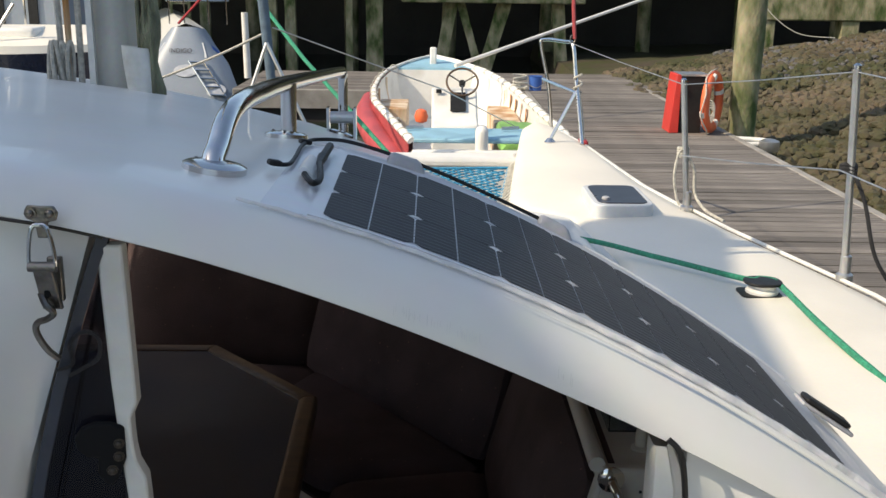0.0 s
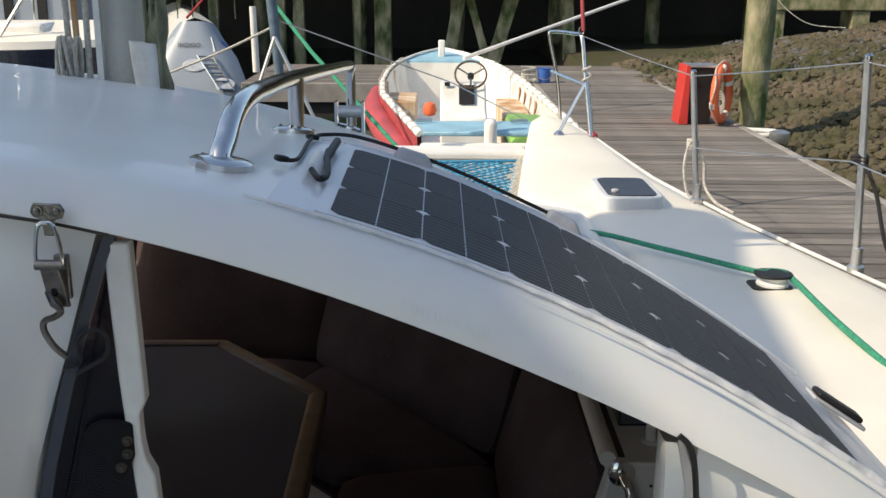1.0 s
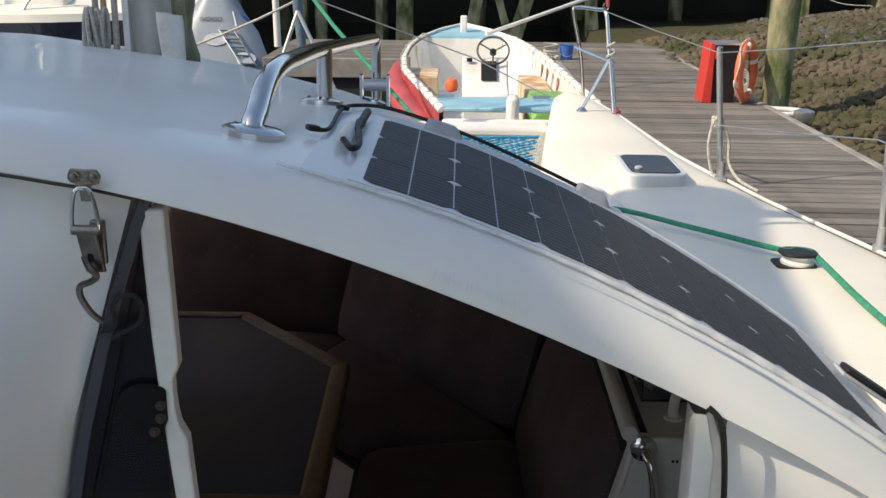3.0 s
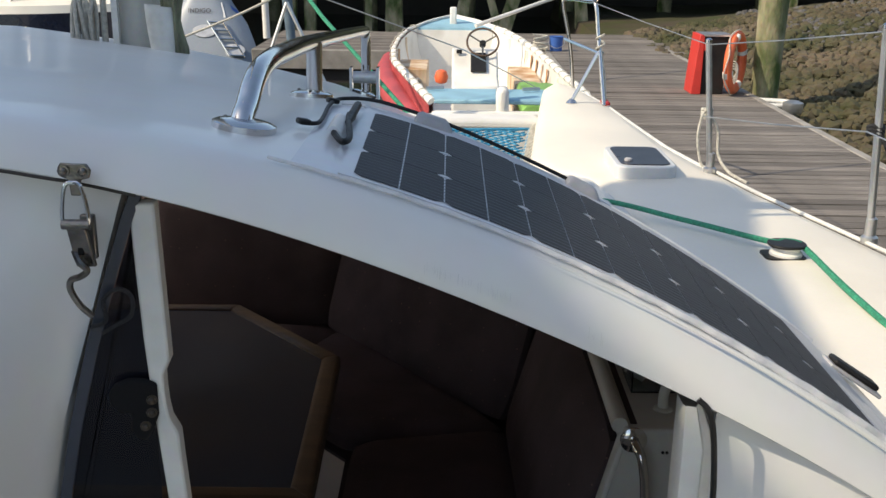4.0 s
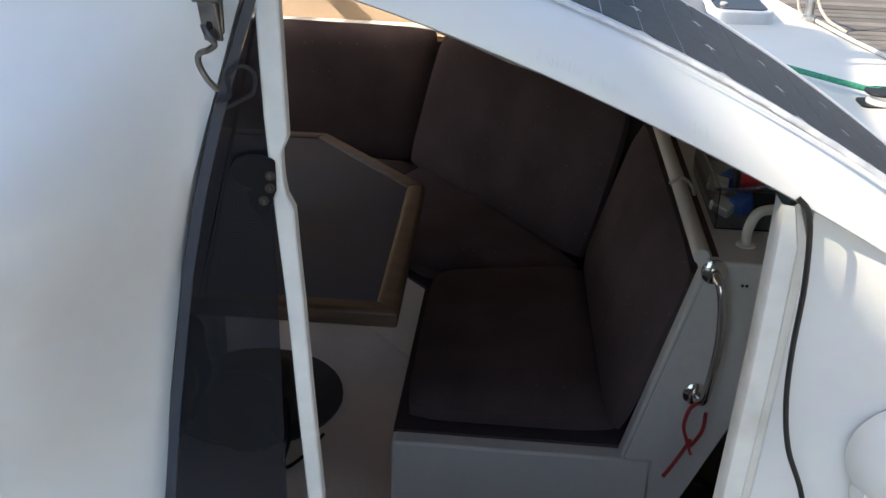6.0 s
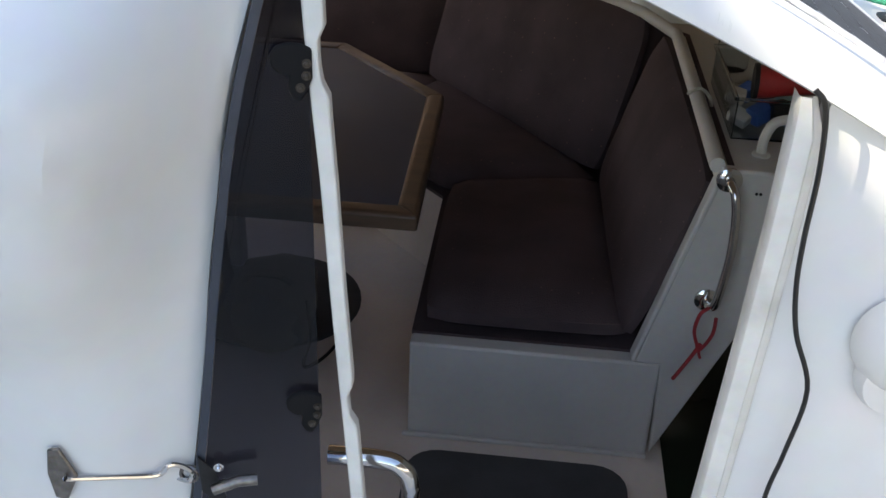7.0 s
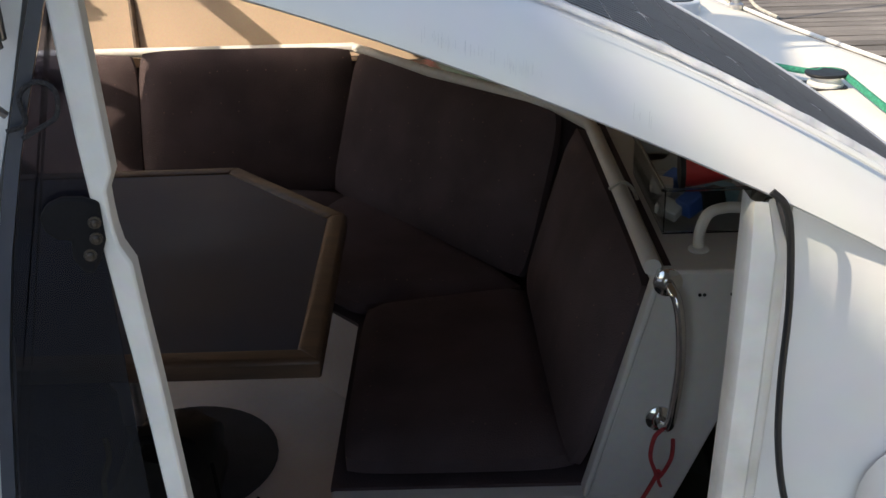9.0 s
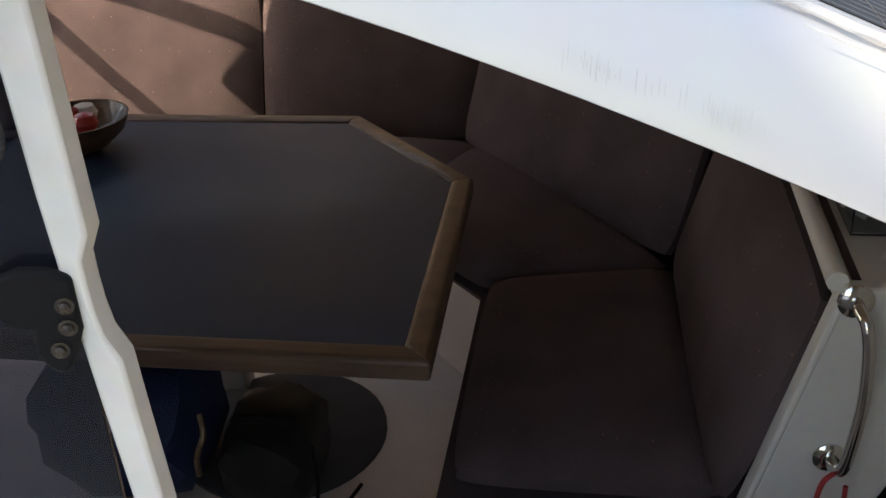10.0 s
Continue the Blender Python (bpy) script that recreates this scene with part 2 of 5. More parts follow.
def sheet(bm, f, us, vs, skip=None):
    """A surface f(u, v) over two lists."""
    g = [[bm.verts.new(f(u, v)) for v in vs] for u in us]
    for i in range(len(us) - 1):
        for j in range(len(vs) - 1):
            if not (skip and skip((us[i] + us[i + 1]) / 2, (vs[j] + vs[j + 1]) / 2)):
                bm.faces.new((g[i][j], g[i + 1][j], g[i + 1][j + 1], g[i][j + 1]))
    return bm


def slab(bm, f, us, vs, thick):
    """A closed slab: the surface f and the same pushed by the vector."""
    t = Vector(thick)
    a = [[bm.verts.new(f(u, v)) for v in vs] for u in us]
    b = [[bm.verts.new(Vector(f(u, v)) + t) for v in vs] for u in us]
    nu, nv = len(us), len(vs)
    for i in range(nu - 1):
        for j in range(nv - 1):
            bm.faces.new((a[i][j], a[i + 1][j], a[i + 1][j + 1], a[i][j + 1]))
            bm.faces.new((b[i][j], b[i][j + 1], b[i + 1][j + 1], b[i + 1][j]))
    for i in range(nu - 1):
        for j in (0, nv - 1):
            bm.faces.new((a[i][j], a[i + 1][j], b[i + 1][j], b[i][j]))
    for j in range(nv - 1):
        for i in (0, nu - 1):
            bm.faces.new((a[i][j], a[i][j + 1], b[i][j + 1], b[i][j]))
    return bm


def span(a, b, n):
    return [a + (b - a) * i / n for i in range(n + 1)]


def ease(t):
    t = max(0.0, min(1.0, t))
    return t * t * (3 - 2 * t)


def pillow(bm, f, nu=10, nv=10, thick=0.1, puff=0.03):
    """A cushion over the surface f(u, v), 0 to 1, with its normal side n: f gives (place, normal)."""
    def side(s):
        rows = []
        for i in range(nu + 1):
            row = []
            for j in range(nv + 1):
                u, v = i / nu, j / nv
                cu, cv = 2 * u - 1, 2 * v - 1
                k = 1 - 0.045 * abs(cu) ** 5 * abs(cv) ** 5
                p, nrm = f(0.5 + 0.5 * cu * k, 0.5 + 0.5 * cv * k)
                e = min(1.0, min(u, 1 - u) * 8) * min(1.0, min(v, 1 - v) * 8)
                h = (0.5 * thick * (0.30 + 0.70 * math.sqrt(e)) + puff * math.sin(math.pi * u) * math.sin(math.pi * v))
                row.append(bm.verts.new(Vector(p) + Vector(nrm) * s * h))
            rows.append(row)
        return rows
    a, b = side(1), side(-1)
    for g in (a, b):
        for i in range(nu):
            for j in range(nv):
                bm.faces.new((g[i][j], g[i + 1][j], g[i + 1][j + 1], g[i][j + 1]))
    for i in range(nu):
        for j in (0, nv):
            bm.faces.new((a[i][j], a[i + 1][j], b[i + 1][j], b[i][j]))
    for j in range(nv):
        for i in (0, nu):
            bm.faces.new((a[i][j], a[i][j + 1], b[i][j + 1], b[i][j]))
    return bm


def bolt(parent, place, way, r=0.006, material=None, name="bolt"):
    q = Vector(way).to_track_quat("Z", "Y").to_matrix().to_4x4()
    bm = bmesh.new()
    turned(bm, [(r * 1.5, 0), (r * 1.5, r * 0.35), (r, r * 0.4), (r, r * 1.1), (r * 0.5, r * 1.5)], Matrix.Translation(place) @ q, 10)
    return part(name, bm, material or STEEL, parent)

# ---- the catamaran: roof, bulkhead, deck ----
RX = (-1.08, -0.8, -0.6, -0.44, -0.3, -0.177, -0.014, 0.086, 0.2, 0.31, 0.405, 0.54, 0.62)
RZ = (1.478, 1.473, 1.462, 1.445, 1.420, 1.394, 1.348, 1.308, 1.254, 1.197, 1.138, 1.050, 0.995)
ROOF_FIT = np.polyfit(RX, RZ, 4)
LX = (-1.08, -0.8, -0.45, -0.322, -0.215, -0.095, 0.027, 0.154, 0.284, 0.394, 0.5, 0.62)
LZ = (1.425, 1.42, 1.395, 1.370, 1.343, 1.300, 1.252, 1.199, 1.138, 1.076, 1.016, 0.93)
LIP_FIT = np.polyfit(LX, LZ, 5)


def edge_z(x):
    """Height of the roof just forward of its lip."""
    return float(np.polyval(ROOF_FIT, x if x > -1.08 else -2.16 - x))


def lip_z(x):
    """Height of the lower edge of the roof's lip."""
    return float(np.polyval(LIP_FIT, x if x > -1.08 else -2.16 - x))


def roof_z(x, y):
    xx = x if x > -1.08 else -2.16 - x
    tilt = float(np.interp(xx, (-1.08, -0.5, -0.3, -0.15, 0.0, 0.2, 0.6), (-0.02, -0.055, -0.06, 0.02, 0.03, 0.02, -0.01)))
    near = edge_z(x) + tilt * (min(y, 1.56) - 1.13)
    if y <= 1.56:
        return near
    cols = (-2.85, -2.2, -1.6, -1.365, -1.19, -1.01, -0.83, -0.67, -0.365, -0.22, 0.0, 0.2, 0.4, 0.62)
    z3 = float(np.interp(x, cols, (1.22, 1.32, 1.358, 1.350, 1.328, 1.306, 1.281, 1.251, 1.178, 1.125, 1.010, 0.88, 0.77, 0.69)))
    z4 = float(np.interp(x, cols, (1.05, 1.15, 1.205, 1.190, 1.170, 1.145, 1.105, 1.060, 0.965, 0.90, 0.80, 0.72, 0.665, 0.63)))
    z5 = float(np.interp(x, cols, (0.92, 1.02, 1.08, 1.07, 1.05, 1.02, 0.97, 0.92, 0.83, 0.77, 0.69, 0.63, 0.60, 0.58)))
    t = (y - 1.56) / 1.74
    if t <= 1:
        return near + (z3 - near) * (0.9 * t + 0.1 * t * t)
    return float(np.interp(y, (3.3, 4.3, 4.65), (z3, z4, z5)))


def roof_point(x, k):
    e, b = edge_z(x), lip_z(x)
    h = e - b
    lip = ((1.10, b + 0.004), (1.060, b), (1.050, b + 0.004), (1.051, b + 0.20 * h), (1.060, b + 0.45 * h),
           (1.073, b + 0.70 * h), (1.088, b + 0.88 * h), (1.104, b + 0.97 * h), (1.12, roof_z(x, 1.13)))
    if k < len(lip):
        return Vector((x, *lip[k]))
    y = 1.12 + (4.65 - 1.12) * (k - len(lip) + 1) / 36
    return Vector((x, y, roof_z(x, y)))


def roof_opening(x, y):
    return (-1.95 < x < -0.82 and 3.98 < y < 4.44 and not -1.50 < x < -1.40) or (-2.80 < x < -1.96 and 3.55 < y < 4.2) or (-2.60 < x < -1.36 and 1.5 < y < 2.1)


roof = thing("coachroof", (-1.08, 2.3, 1.35), "glossy white moulded coachroof with a rounded overhanging aft lip", "boat roof", kind="structure")
bm = bmesh.new()
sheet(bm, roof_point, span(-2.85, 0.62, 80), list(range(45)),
      lambda u, k: k > 9 and roof_opening(u, 1.12 + 3.53 * (k - 8) / 36))
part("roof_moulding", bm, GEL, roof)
bm = bmesh.new()
sheet(bm, lambda x, y: Vector((x, y, roof_z(x, y) - 0.035)), span(-2.85, 0.62, 80), span(1.12, 4.6, 40), roof_opening)
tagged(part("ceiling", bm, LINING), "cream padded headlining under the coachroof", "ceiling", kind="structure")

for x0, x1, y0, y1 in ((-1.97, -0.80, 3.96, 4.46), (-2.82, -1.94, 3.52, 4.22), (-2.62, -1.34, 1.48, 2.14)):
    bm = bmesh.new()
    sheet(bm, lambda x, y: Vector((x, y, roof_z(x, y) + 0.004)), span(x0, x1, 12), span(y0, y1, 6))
    w = solo("roof_opening_pane", bm, CLEAR, "clear pane over an unseen roof opening that lights the cabin", "window", "structure")
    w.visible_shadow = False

solo("window_bar", prismed([(-2.85, 3.885, 1.33), (-1.95, 3.575, 1.36), (-1.95, 3.645, 1.36), (-2.85, 3.955, 1.33)], (0, 0, 0.03)), GEL, "white bar, out of view, that throws the shade band on the sunlit cushion", "window bar", "structure")

solo("window_blind", prismed([(-1.80, 3.988, 1.325), (-2.62, 3.640, 1.325), (-2.62, 3.45, 1.325), (-1.78, 3.45, 1.325), (-1.78, 3.988, 1.325)], (0, 0, 0.03)), COVER, "unseen blue-grey board that trims the sun patch on the saloon cushions", "window cover", "structure")

# cabin front and side below the roof
bm = bmesh.new()


def front(x, v):
    z0 = roof_z(x, 4.65)
    return Vector((x, 4.65 + 0.10 * v, z0 + (0.40 - z0) * v))


sheet(bm, front, span(-2.85, 0.62, 40), span(0, 1, 3))
solo("cabin_front", bm, GEL, "white sloping front of the cabin", "cabin wall", "structure")
bm = bmesh.new()
sheet(bm, lambda y, v: Vector((0.62 + 0.16 * v, y, roof_z(0.62, y) + (0.55 - roof_z(0.62, y)) * v ** 0.8)) if y < 4.66 else
      Vector((0.62 + 0.16 * v, y, 0.55)), span(1.06, 4.65, 24), span(0, 1, 6))
solo("cabin_side", bm, GEL, "white side of the cabin down to the deck", "cabin wall", "structure")

# bulkhead: jambs and panels round the doorway


def jamb_in(z):
    return float(np.interp(z, (-0.5, 0.25, 0.497, 0.77, 0.953, 1.14, 1.3), (0.20, 0.228, 0.240, 0.252, 0.258, 0.260, 0.262)))


def strip_in(z):
    return float(np.interp(z, (-0.5, 0.41, 0.62, 0.80, 0.95, 1.04, 1.168, 1.36, 1.5), (-0.225, -0.280, -0.295, -0.307, -0.315, -0.321, -0.328, -0.333, -0.335)))


def leaf(z):
    """Width of the smoked leaf at a height."""
    return float(np.interp(z, (0.20, 0.475, 0.60, 0.80, 1.0, 1.1, 1.2, 1.28, 1.36, 1.38), (0.236, 0.193, 0.175, 0.148, 0.117, 0.096, 0.069, 0.043, 0.016, 0.006)))


HX, HY = -0.350, 1.083


def left_wall(x, z):
    return Vector((x, 1.078 - (0.13 + 0.14 * ease((z - 0.66) / 0.30)) * ease((-0.450 + 0.045 * ease((z - 0.95) / 0.15) - x) / (0.20 + 0.05 * ease((0.95 - z) / 0.3))) * ease((1.41 - z) / 0.26), z))


def wall_edge(z):
    return HX - 0.96 * leaf(z) - 0.006


def wall_top(x):
    return lip_z(x) + 0.006


bm = bmesh.new()
slab(bm, lambda u, v: (lambda z: left_wall(wall_edge(z) - u * (2.7 + wall_edge(z)), z))(-0.4 + v * (wall_top(-0.38 - u * 2.2) + 0.4)),
     [0, 0.006, 0.012, 0.02, 0.03, 0.045, 0.06, 0.08, 0.10, 0.12, 0.15, 0.2, 0.3, 0.45, 0.7, 1.0], span(0, 1, 44), (0, 0.045, 0))
solo("bulkhead_port", bm, GELB, "white moulded cabin bulkhead that swells outward beside the doorway", "bulkhead", "structure")


def right_top(x):
    return lip_z(x) - 0.002


bm = bmesh.new()
slab(bm, lambda u, v: Vector((lambda z: (jamb_in(z) + 0.044 + u * (0.78 - jamb_in(z)), 1.082 - 0.02 * ease(u * 3), z))(-0.4 + v * (right_top(0.30 + u * 0.44) + 0.4))),
     [0, 0.03, 0.08, 0.15, 0.25, 0.4, 0.6, 0.8, 1.0], span(0, 1, 24), (0, 0.045, 0))
solo("bulkhead_starboard", bm, GELB, "white cabin bulkhead beside the doorway", "bulkhead", "structure")

bm = bmesh.new()
tube(bm, [(x, 1.0535 - (0.004 if x < -0.42 else 0.0), lip_z(x) + 0.001) for x in span(-1.3, -0.345, 30)], 0.0022, 6)
solo("lip_gasket", bm, DARK, "thin dark line along the seam under the roof's lip", "gasket", "structure")

# starboard jamb: a worn raised strip with a rounded groove
bm = bmesh.new()
sec = [(0.0, 0.040), (0.0, 0.012), (0.004, 0.006), (0.026, 0.004), (0.030, 0.010), (0.038, 0.012), (0.042, 0.016), (0.046, 0.040)]
sheet(bm, lambda z, k: Vector((jamb_in(z) + sec[k][0] * (1 if z < 1.08 else 1 - 0.5 * (z - 1.08) / 0.06), 1.058 + sec[k][1], z)), span(-0.4, 1.08, 20) + [1.11, 1.135], list(range(8)))
solo("door_jamb_starboard", bm, TRIM, "scuffed cream door jamb strip", "door jamb", "structure")

# port jamb: white strip with two hinge notches
left_edge = []
for z in span(0.25, 1.362, 60):
    cut = 0.0
    for zc in (1.131, 0.585):
        cut = max(cut, 0.010 * ease((0.040 - abs(z - zc)) / 0.016))
    left_edge.append((strip_in(z) - cut, 1.098, z))
outer = [(strip_in(z) - 0.022 - 0.006 * ease((z - 0.9) / 0.4), 1.098, z) for z in span(1.362, 0.25, 14)]
bm = prismed(left_edge + outer, (0, -0.022, 0))
solo("door_jamb_port", bm, TRIM, "narrow white door jamb strip notched for its hinges", "door jamb", "structure", bevel=0.003)

bm = boxed((-0.42, 1.06, -0.4), (0.36, 1.12, 0.25))
solo("door_sill", bm, GELB, "white sill below the doorway", "door sill", "structure", bevel=0.01)

# smoked door swung open on its hinges
door = thing("door_1", (-0.345, 1.07, 0.3), "smoked acrylic cabin door standing open, held by a hook", "door", kind="structure")
ang = radians(74)
du = Vector((-math.sin(ang), -math.cos(ang), 0))
dn = Vector((math.cos(ang), -math.sin(ang), 0))
hinge = Vector((HX, HY, 0))


rim = [hinge + du * leaf(z) + Vector((0, 0, z)) for z in span(0.20, 1.372, 40)]
pane = [hinge + Vector((0, 0, 0.20))] + [p - du * 0.014 for p in rim] + [hinge + Vector((0, 0, 1.372))]
part("pane", prismed([p + dn * 0.0 for p in pane], dn * -0.008), ACRYL, door, "dark smoked acrylic sheet")
bm = bmesh.new()
k = len(rim)
sheet(bm, lambda i, j: rim[i] + (Vector(), dn * 0.006, dn * 0.006 - du * 0.013, dn * -0.014 - du * 0.013, dn * -0.014, Vector())[j], list(range(k)), list(range(6)))
part("edge_frame", bm, mat("blue_black_edging", (0.030, 0.038, 0.055), 0.35, vary=0.2, scale=10, fine=80, bump=0.05), door, "blue-black edging strip")
for zc in (1.125, 0.580):
    h = part("hinge", prismed([hinge + du * a + dn * 0.004 + Vector((0, 0, zc + b)) for a, b in
                               ((-0.004, 0.024), (0.010, 0.031), (0.028, 0.033), (0.042, 0.028), (0.050, 0.016), (0.048, 0.002), (0.038, -0.008), (0.026, -0.010), (0.028, -0.028), (0.022, -0.042), (0.012, -0.046), (0.004, -0.034), (-0.004, -0.014))], dn * 0.010), HINGE, door, "black door hinge with bronze bolts", bevel=0.003)
    for a, b in ((0.003, 0.006), (0.004, -0.010), (0.012, -0.026)):
        bolt(h, hinge + du * a + dn * 0.014 + Vector((0, 0, zc + b)) + BASE[h], dn, 0.0042, BOLT)
lock = part("lock_plate", prismed([hinge + du * a + dn * 0.008 + Vector((0, 0, b)) for a, b in ((0.165, 0.475), (0.188, 0.505), (0.186, 0.435), (0.160, 0.405), (0.150, 0.42))], dn * 0.005), BLACK, door)
for a, b in ((0.158, 0.482), (0.152, 0.450)):
    bolt(lock, hinge + du * a + dn * 0.013 + Vector((0, 0, b)), dn, 0.0055, STEEL)
part("latch_tube", tubed([hinge + du * a + dn * 0.03 + Vector((0, 0, b)) for a, b in ((0.168, 0.452), (0.130, 0.465), (0.10, 0.465))], 0.009), DULL, door)
part("cord_loop", tubed(smooth_line([hinge + du * a + dn * 0.014 + Vector((0, 0, b)) for a, b in
                                     ((0.062, 1.226), (0.045, 1.232), (0.046, 1.256), (0.030, 1.268), (0.016, 1.258), (0.018, 1.236), (0.034, 1.226), (0.050, 1.218))]), 0.0024, 6), BROPE, door, "loop of black cord")

hook = thing("door_hook", (-0.71, 0.95, 0.5), "stainless cabin hook that holds the door open", "door hook")
hb = Vector((-0.706, 0.942, 0.520))
he = hinge + du * 0.204 + Vector((0, 0, 0.478))
bm = prismed([hb + Vector((a, 0, b)) for a, b in ((-0.014, 0.045), (0.004, 0.050), (0.016, 0.020), (0.026, 0.0), (0.016, -0.022), (0.004, -0.050), (-0.014, -0.045), (-0.02, 0.0))], (0, -0.006, 0))
part("base_plate", bm, DULL, hook, bevel=0.002)
mid = hb.lerp(he, 0.75)
part("rod", tubed(smooth_line([hb + Vector((0.01, -0.012, 0)), hb.lerp(he, 0.1) + Vector((0, -0.015, 0)), hb.lerp(he, 0.4) + Vector((0, -0.012, -0.004)), mid + Vector((0, -0.01, -0.006)),
                               hb.lerp(he, 0.86) + Vector((0, -0.01, 0.012)), hb.lerp(he, 0.96) + Vector((0, -0.008, 0.008)), he + Vector((0.006, -0.006, -0.008)), he + Vector((0, -0.004, -0.026)), he + Vector((-0.02, -0.002, -0.024))]), 0.0042, 8), STEEL, hook)
part("eye", tubed(smooth_line([he + Vector((0.014 * math.cos(a), 0, -0.016 + 0.014 * math.sin(a))) for a in span(0, 6.28, 8)]), 0.004, 6), DULL, hook)

# toggle latch on the roof lip
latch = thing("toggle_latch", (-0.41, 1.06, 1.35), "weathered stainless toggle latch clamping the roof down", "toggle latch")
lx, ly = -0.412, 1.036
bm = bmesh.new()
prism(bm, [(lx + a, ly, 1.402 + b) for a, b in ((-0.020, 0.004), (-0.016, 0.011), (0.0, 0.010), (0.016, 0.010), (0.021, 0.002), (0.018, -0.008), (0.008, -0.010), (0.006, -0.03), (-0.006, -0.03), (-0.008, -0.010), (-0.018, -0.006))], (0, -0.004, 0))
keeper = part("keeper_plate", bm, DULL, latch, bevel=0.0015)
for s in (-1, 1):
    bolt(keeper, Vector((lx + 0.012 * s, ly - 0.004, 1.403)), (0, -1, 0), 0.005, DULL)
part("wire_loop", tubed(smooth_line([(lx - 0.014, ly - 0.012, 1.335), (lx - 0.016, ly - 0.012, 1.350), (lx - 0.010, ly - 0.012, 1.385), (lx, ly - 0.010, 1.390), (lx + 0.010, ly - 0.012, 1.385), (lx + 0.016, ly - 0.012, 1.350), (lx + 0.014, ly - 0.012, 1.335)]), 0.0026, 7), STEEL, latch)
part("pivot", tubed([(lx - 0.017, ly - 0.012, 1.338), (lx + 0.017, ly - 0.012, 1.338)], 0.0065, 12), DULL, latch)
part("lever", prismed([(lx - 0.012, ly - 0.008, 1.335), (lx + 0.012, ly - 0.008, 1.335), (lx + 0.014, ly + 0.012, 1.278), (lx - 0.011, ly + 0.012, 1.278)], (0, -0.008, 0)), DULL, latch, bevel=0.002)
part("slot", boxed((lx - 0.004, ly - 0.006, 1.296), (lx + 0.004, ly + 0.002, 1.308)), HINGE, latch, bevel=0.002)
part("backing_plate", boxed((lx - 0.009, ly + 0.024, 1.282), (lx + 0.009, ly + 0.034, 1.340)), DULL, latch, bevel=0.002)
part("shackle", tubed(smooth_line([(lx - 0.010, ly, 1.300), (lx - 0.002, ly - 0.008, 1.288), (lx + 0.006, ly - 0.006, 1.277), (lx - 0.004, ly - 0.004, 1.268), (lx - 0.017, ly - 0.002, 1.262), (lx - 0.019, ly, 1.248), (lx - 0.010, ly + 0.004, 1.226), (lx + 0.002, ly + 0.01, 1.21)]), 0.0044, 7), DULL, latch)

latch.location = (-0.397, 1.052, 1.363)
latch.scale = (0.85, 0.85, 0.85)

# black cable down the starboard bulkhead
cable = [(0.272, 1.052, 1.150), (0.289, 1.050, 1.126), (0.299, 1.052, 1.043), (0.300, 1.052, 0.95), (0.305, 1.052, 0.876), (0.319, 1.05, 0.805), (0.352, 1.048, 0.715), (0.343, 1.048, 0.60), (0.333, 1.05, 0.52), (0.33, 1.05, 0.40), (0.34, 1.05, 0.2)]
solo("cable", tubed(smooth_line([(x, y - 0.002, z) for x, y, z in cable]), 0.0036, 8), BLACK, "black electric cable running down the white bulkhead", "cable")

# white shell vent
vent = thing("clamshell_vent", (0.46, 1.06, 0.78), "white plastic mushroom vent on the bulkhead", "vent")
q = pose(0.470, 1.062, 0.800, 90, 0, 0)
part("dome", turned(bmesh.new(), [(0.074, 0.0), (0.074, 0.012), (0.068, 0.03), (0.055, 0.048), (0.035, 0.058), (0.005, 0.062)], q, 28), GEL, vent)
part("skirt", turned(bmesh.new(), [(0.050, 0.0), (0.050, 0.02), (0.044, 0.032), (0.01, 0.034)], pose(0.462, 1.062, 0.742, 90, 0, 0), 24), GEL, vent)
part("badge", boxed((0.492, 1.0, 0.776), (0.512, 1.006, 0.786)), BLUEP, vent, "small plain blue badge")

# handrail on the roof
rail = thing("grab_rail", (-0.28, 2.0, 1.38), "polished stainless tube grab rail on three legs", "grab rail")
rx = -0.270
b1, b2, b3 = roof_z(rx, 1.26), roof_z(rx, 1.90), roof_z(rx, 3.11)
part("bar", tubed(smooth_line([(rx, 1.258, b1 - 0.004), (rx, 1.270, b1 + 0.012), (rx + 0.002, 1.290, 1.435), (rx + 0.004, 1.324, 1.457), (rx + 0.005, 1.374, 1.470), (rx + 0.005, 1.451, 1.474), (rx + 0.005, 1.556, 1.471), (rx + 0.006, 1.90, 1.453), (rx + 0.006, 3.00, 1.374), (rx + 0.008, 3.08, 1.362), (rx + 0.008, 3.11, 1.335), (rx + 0.008, 3.11, b3)], 7), 0.0148, 18), STEEL, rail)
part("leg", tubed([(rx + 0.008, 1.90, b2 - 0.005), (rx + 0.010, 1.90, 1.453)], 0.0148, 16), STEEL, rail)
for yy, bz in ((1.26, b1), (1.90, b2), (3.11, b3)):
    tip = Vector((roof_z(rx - 0.03, yy) - roof_z(rx + 0.03, yy), roof_z(rx, yy - 0.03) - roof_z(rx, yy + 0.03), 0.06)).normalized()
    fl = part("flange", turned(bmesh.new(), [(0.040, -0.006), (0.040, 0.004), (0.034, 0.007), (0.017, 0.010)], Matrix.Translation((rx + 0.003, yy, bz + 0.003)) @ tip.to_track_quat("Z", "Y").to_matrix().to_4x4(), 28), STEEL, rail)
    for a in (0.6, 2.7, 4.8):
        bolt(fl, Vector((rx + 0.003 + 0.028 * math.cos(a), yy + 0.028 * math.sin(a), bz + 0.0055 - 0.006 * math.cos(a))), (0, 0, 1), 0.003, DULL)
part("roller", tubed([(rx - 0.028, 3.08, 1.232), (rx + 0.042, 3.08, 1.232)], 0.018, 14), GALV, rail)
